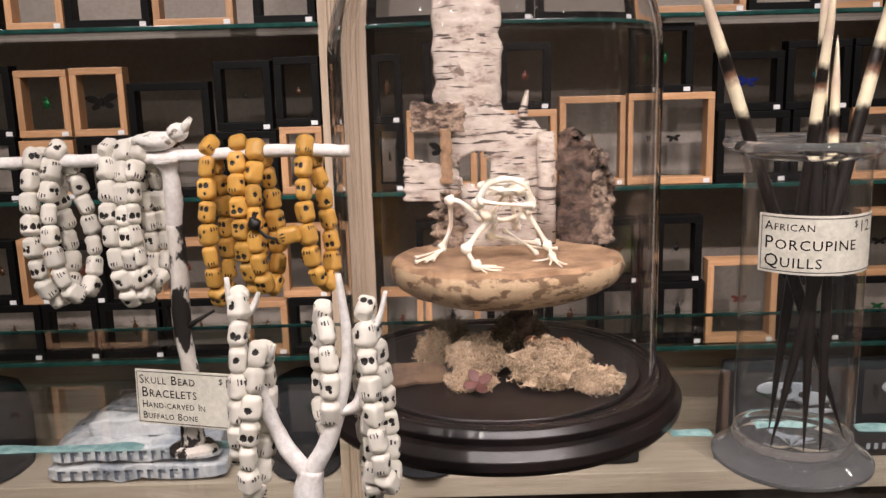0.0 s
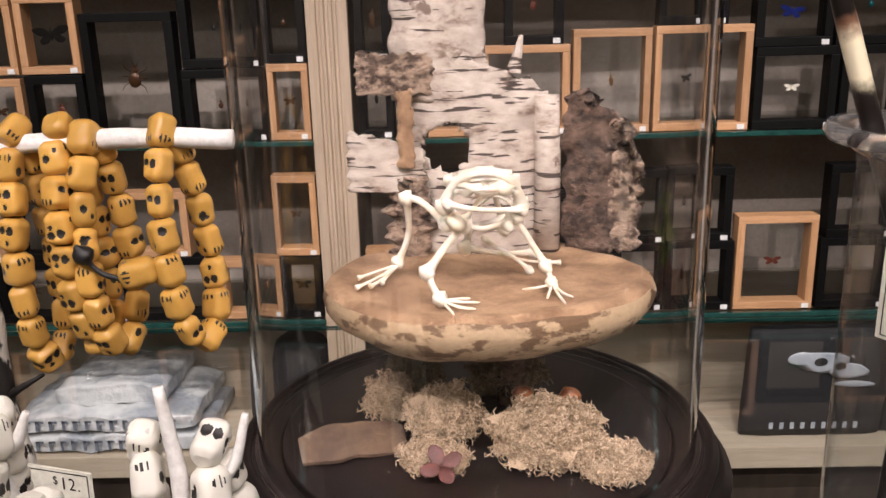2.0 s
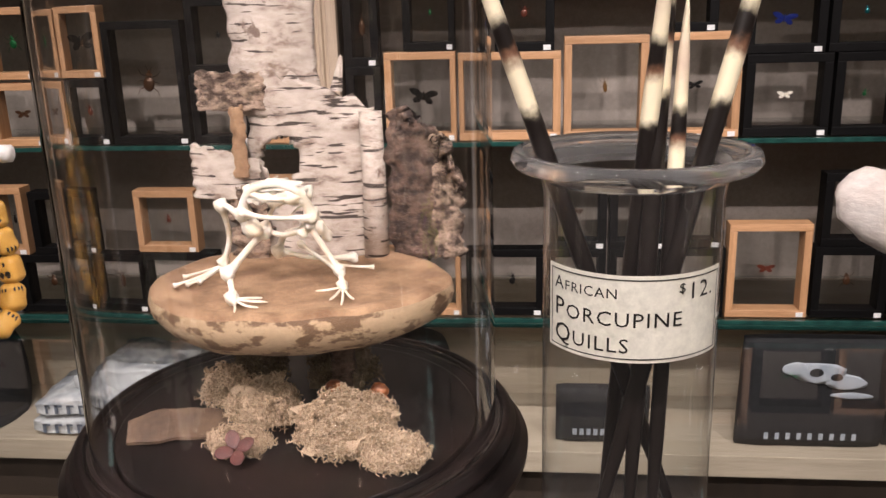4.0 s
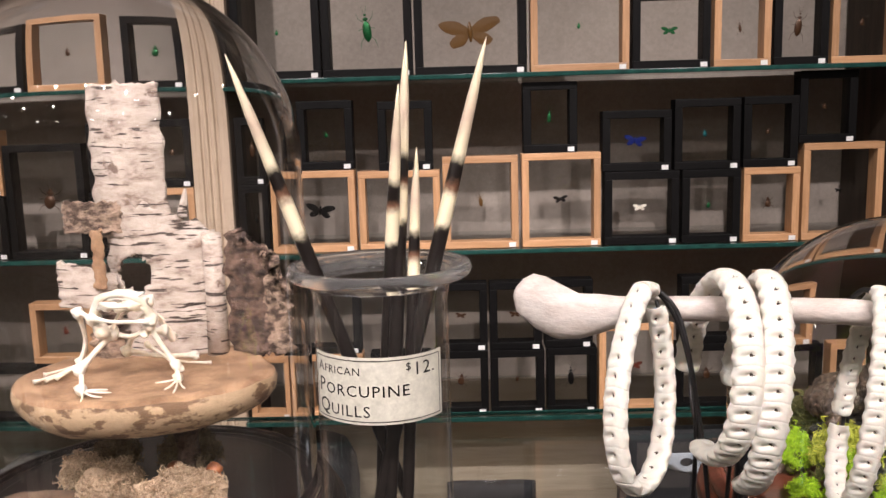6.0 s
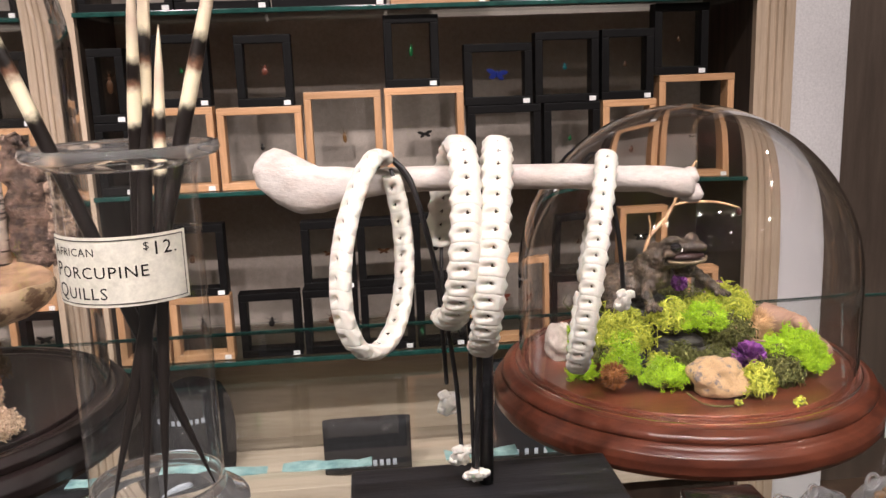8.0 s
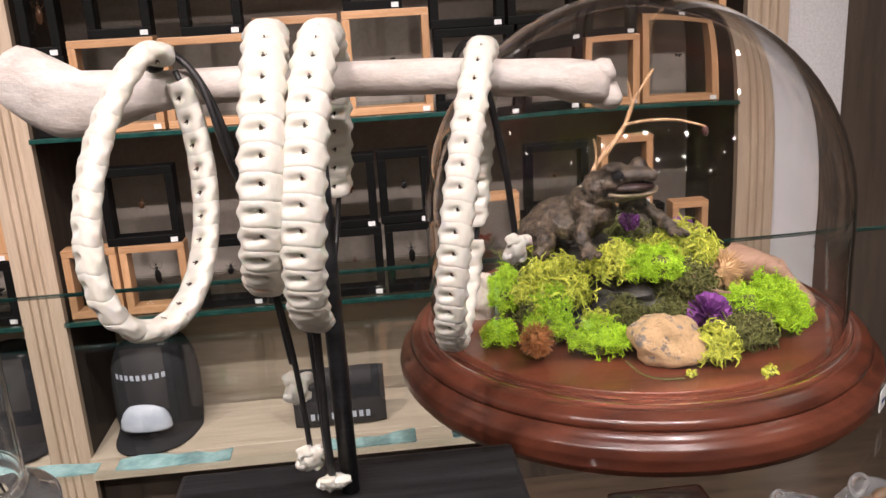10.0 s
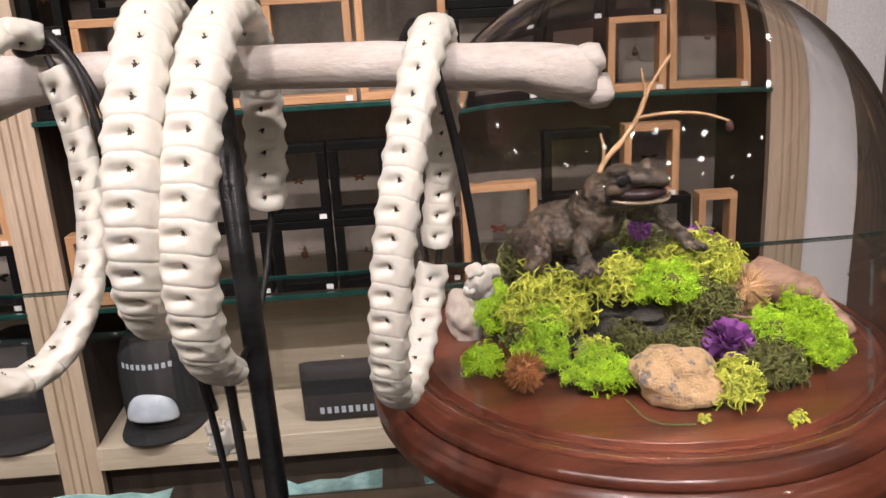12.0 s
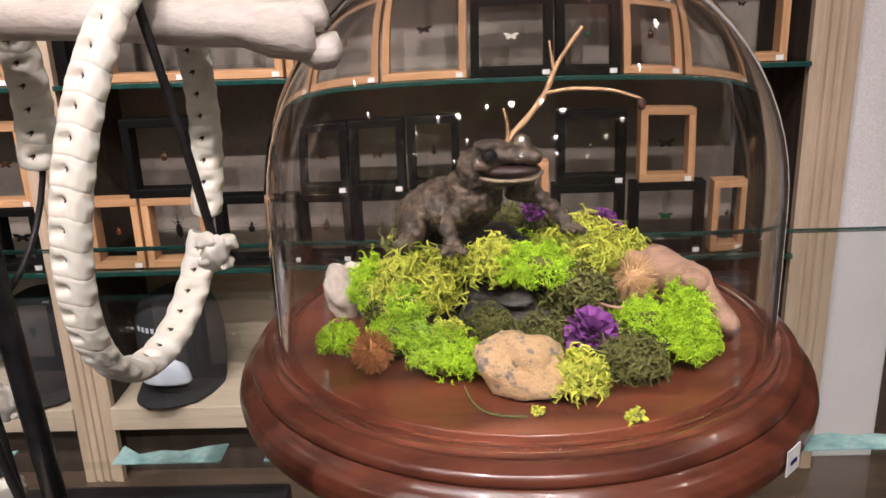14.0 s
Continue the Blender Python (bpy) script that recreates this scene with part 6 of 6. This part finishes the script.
# ---- goods on the bottom shelf ----
CLOTH_BLACK = mat("black_cap_cloth", (0.014, 0.014, 0.016), (0.022, 0.022, 0.025), 0.85, scale=60, fine=400, bump=0.4)
SHIRT = mat("wrapped_grey_shirt", (0.82, 0.83, 0.84), (0.42, 0.45, 0.50), 0.20, scale=9, fine=60, bump=1.0, depth=0.012, lo=0.42, hi=0.58)
PRINT = mat("slate_blue_print", (0.12, 0.15, 0.20), (0.20, 0.23, 0.29), 0.6, scale=60)
PALE_PRINT = mat("pale_print", (0.62, 0.66, 0.72), (0.45, 0.50, 0.58), 0.6, scale=30)


def cap(x, y, turn, emblem):
    ob = thing("baseball_cap", pose(x, y, SHELF_D, 0, 0, turn), "black cotton baseball cap with a pale printed front", "cap", "caps on the shelf")
    bm = bmesh.new()
    lathe(bm, [(0.100, 0.0), (0.106, 0.05), (0.106, 0.13), (0.101, 0.19), (0.084, 0.230), (0.045, 0.252), (0, 0.256)], 32)
    for v in bm.verts:
        v.co.y *= 1.12
        v.co += Vector((0.003 * noise.noise(v.co * 20), 0.003 * noise.noise(v.co * 22), 0))
    part("crown", bm, CLOTH_BLACK, ob, smooth=True)
    bm = bmesh.new()
    rows = []
    for k in range(17):
        a = math.pi + math.pi * k / 16
        ca, sa = math.cos(a), math.sin(a)
        rows.append([bm.verts.new((0.103 * ca * q, 0.112 * sa * (1 if q == 1 else 1.0) + e * sa, z - 0.02 * abs(ca) ** 2 * (q > 1))) for q, e, z in ((1, 0, 0.018), (1.02, 0.075, 0.016), (1.02, 0.075, 0.019), (1, 0, 0.022))])
    for a, b in zip(rows, rows[1:]):
        for i in range(4):
            bm.faces.new((a[i], a[(i + 1) % 4], b[(i + 1) % 4], b[i]))
    part("brim", bm, CLOTH_BLACK, ob, smooth=True)
    if emblem:
        bm = bmesh.new()
        n = 9
        for k in range(n):
            a = radians(-90 - 32 + 64 * k / (n - 1))
            c, s = math.cos(a), math.sin(a)
            m = Matrix.Translation((0.1065 * c, 0.1195 * s, 0.180)) @ pose(0, 0, 0, 0, 0, math.degrees(a) + 90)
            vs = [bm.verts.new(m @ Vector(p)) for p in ((-0.0045, 0, 0), (0.0045, 0, 0), (0.0045, 0, 0.014), (-0.0045, 0, 0.014))]
            bm.faces.new(vs)
        part("front_bar", bm, PALE_PRINT, ob, "row of pale printed bars", kind="stuff")
        bm = bmesh.new()
        blob(bm, (0, -0.108, 0.055), (0.064, 0.030, 0.066), 3)
        for v in bm.verts:
            v.co.z = max(v.co.z, 0.050)
        part("emblem", bm, PALE_PRINT, ob, "pale domed emblem", smooth=True)
    return ob


for x, y, t, e in ((-0.05, 2.262, -5, True), (-0.40, 2.27, 6, False), (-1.30, 2.27, 5, False)):
    cap(x, y, t, e)
for k, (x0, x1, z0, z1) in enumerate(((-1.085, -0.60, 0.0, 0.055), (-1.07, -0.62, 0.056, 0.110), (-0.98, -0.70, 0.111, 0.165))):
    ob = thing("folded_shirt", pose(0, 2.125, SHELF_D + 0.001), "folded grey printed shirt in a clear wrapper", "shirt", "folded shirts")
    bm = boxed(x0, x1, 0.0 + 0.05 * (k == 2), 0.30, z0, z1)
    bmesh.ops.subdivide_edges(bm, edges=list(bm.edges), cuts=14, use_grid_fill=True)
    for v in bm.verts:
        u = (v.co.x - x0) / (x1 - x0) * 2 - 1
        w = v.co.y / 0.30 * 2 - 1
        mid = (z0 + z1) / 2
        v.co.z = mid + (v.co.z - mid) * (1 - 0.35 * u ** 6) * (1 - 0.3 * w ** 6) + 0.013 * noise.noise(Vector((v.co.x * 14, v.co.y * 14, k))) + 0.006 * noise.noise(Vector((v.co.x * 45, v.co.y * 45, k)))
        v.co.y += 0.006 * noise.noise(Vector((v.co.x * 20, v.co.z * 40, k)))
    part("cloth", bm, SHIRT, ob, smooth=True)
    if k < 2:
        rng = random.Random(k)
        x = x0 + 0.03
        bm = bmesh.new()
        while x < x1 - 0.06:
            w = rng.uniform(0.012, 0.024)
            box(bm, x, x + w * 0.45, -0.008, -0.0075, z0 + 0.014, z1 - 0.014)
            box(bm, x, x + w, -0.008, -0.0075, z1 - 0.020, z1 - 0.014)
            x += w + 0.012
        part("print", bm, PRINT, ob, "slate blue printed bars", kind="stuff")


def black_shirt(x0, x1, z1, y, skull):
    """A black shirt folded over a board and stood upright, with a pale printed skull and a row of bars."""
    ob = thing("printed_black_shirt", pose(x0, y, SHELF_D + 0.001, 6), "black folded shirt with a pale skull print" if skull else "small black folded shirt with a row of pale print", "shirt", "black shirts")
    w = x1 - x0
    bm = boxed(0, w, 0, 0.05, 0, z1)
    bmesh.ops.subdivide_edges(bm, edges=list(bm.edges), cuts=10, use_grid_fill=True)
    for v in bm.verts:
        u, q = v.co.x / w * 2 - 1, v.co.z / z1 * 2 - 1
        v.co.y = 0.025 + (v.co.y - 0.025) * (1 - 0.5 * u ** 8) * (1 - 0.5 * q ** 8) + 0.003 * noise.noise(v.co * 25)
    part("cloth", bm, CLOTH_BLACK, ob, smooth=True)
    if skull:
        bm = bmesh.new()
        for cx, cz, rx, rz in ((0.50, 0.72, 0.20, 0.10), (0.68, 0.64, 0.16, 0.07), (0.34, 0.76, 0.10, 0.06), (0.74, 0.52, 0.15, 0.03)):
            blob(bm, (cx * w, -0.0042, cz * z1), (rx * w, 0.0012, rz * z1), 2, 0.3, 20, cx)
        part("skull_print", bm, PALE_PRINT, ob, "pale grey skull print", smooth=True)
        bm = bmesh.new()
        for cx, cz, r in ((0.48, 0.73, 0.035), (0.62, 0.69, 0.030)):
            blob(bm, (cx * w, -0.0056, cz * z1), (r * w * 1.3, 0.0008, r * z1), 2, 0.3, 20, cx)
        part("socket", bm, CLOTH_BLACK, ob)
    bm = bmesh.new()
    for k in range(9):
        box(bm, w * (0.18 + 0.075 * k), w * (0.18 + 0.075 * k) + 0.010, -0.0042, -0.0036, 0.03, 0.048)
    part("print_bar", bm, PALE_PRINT, ob, "row of small pale printed bars", kind="stuff")
    return ob


black_shirt(0.30, 0.53, 0.155, 2.150, False)
black_shirt(0.745, 1.09, 0.30, 2.150, True)
black_shirt(1.10, 1.39, 0.29, 2.160, True)
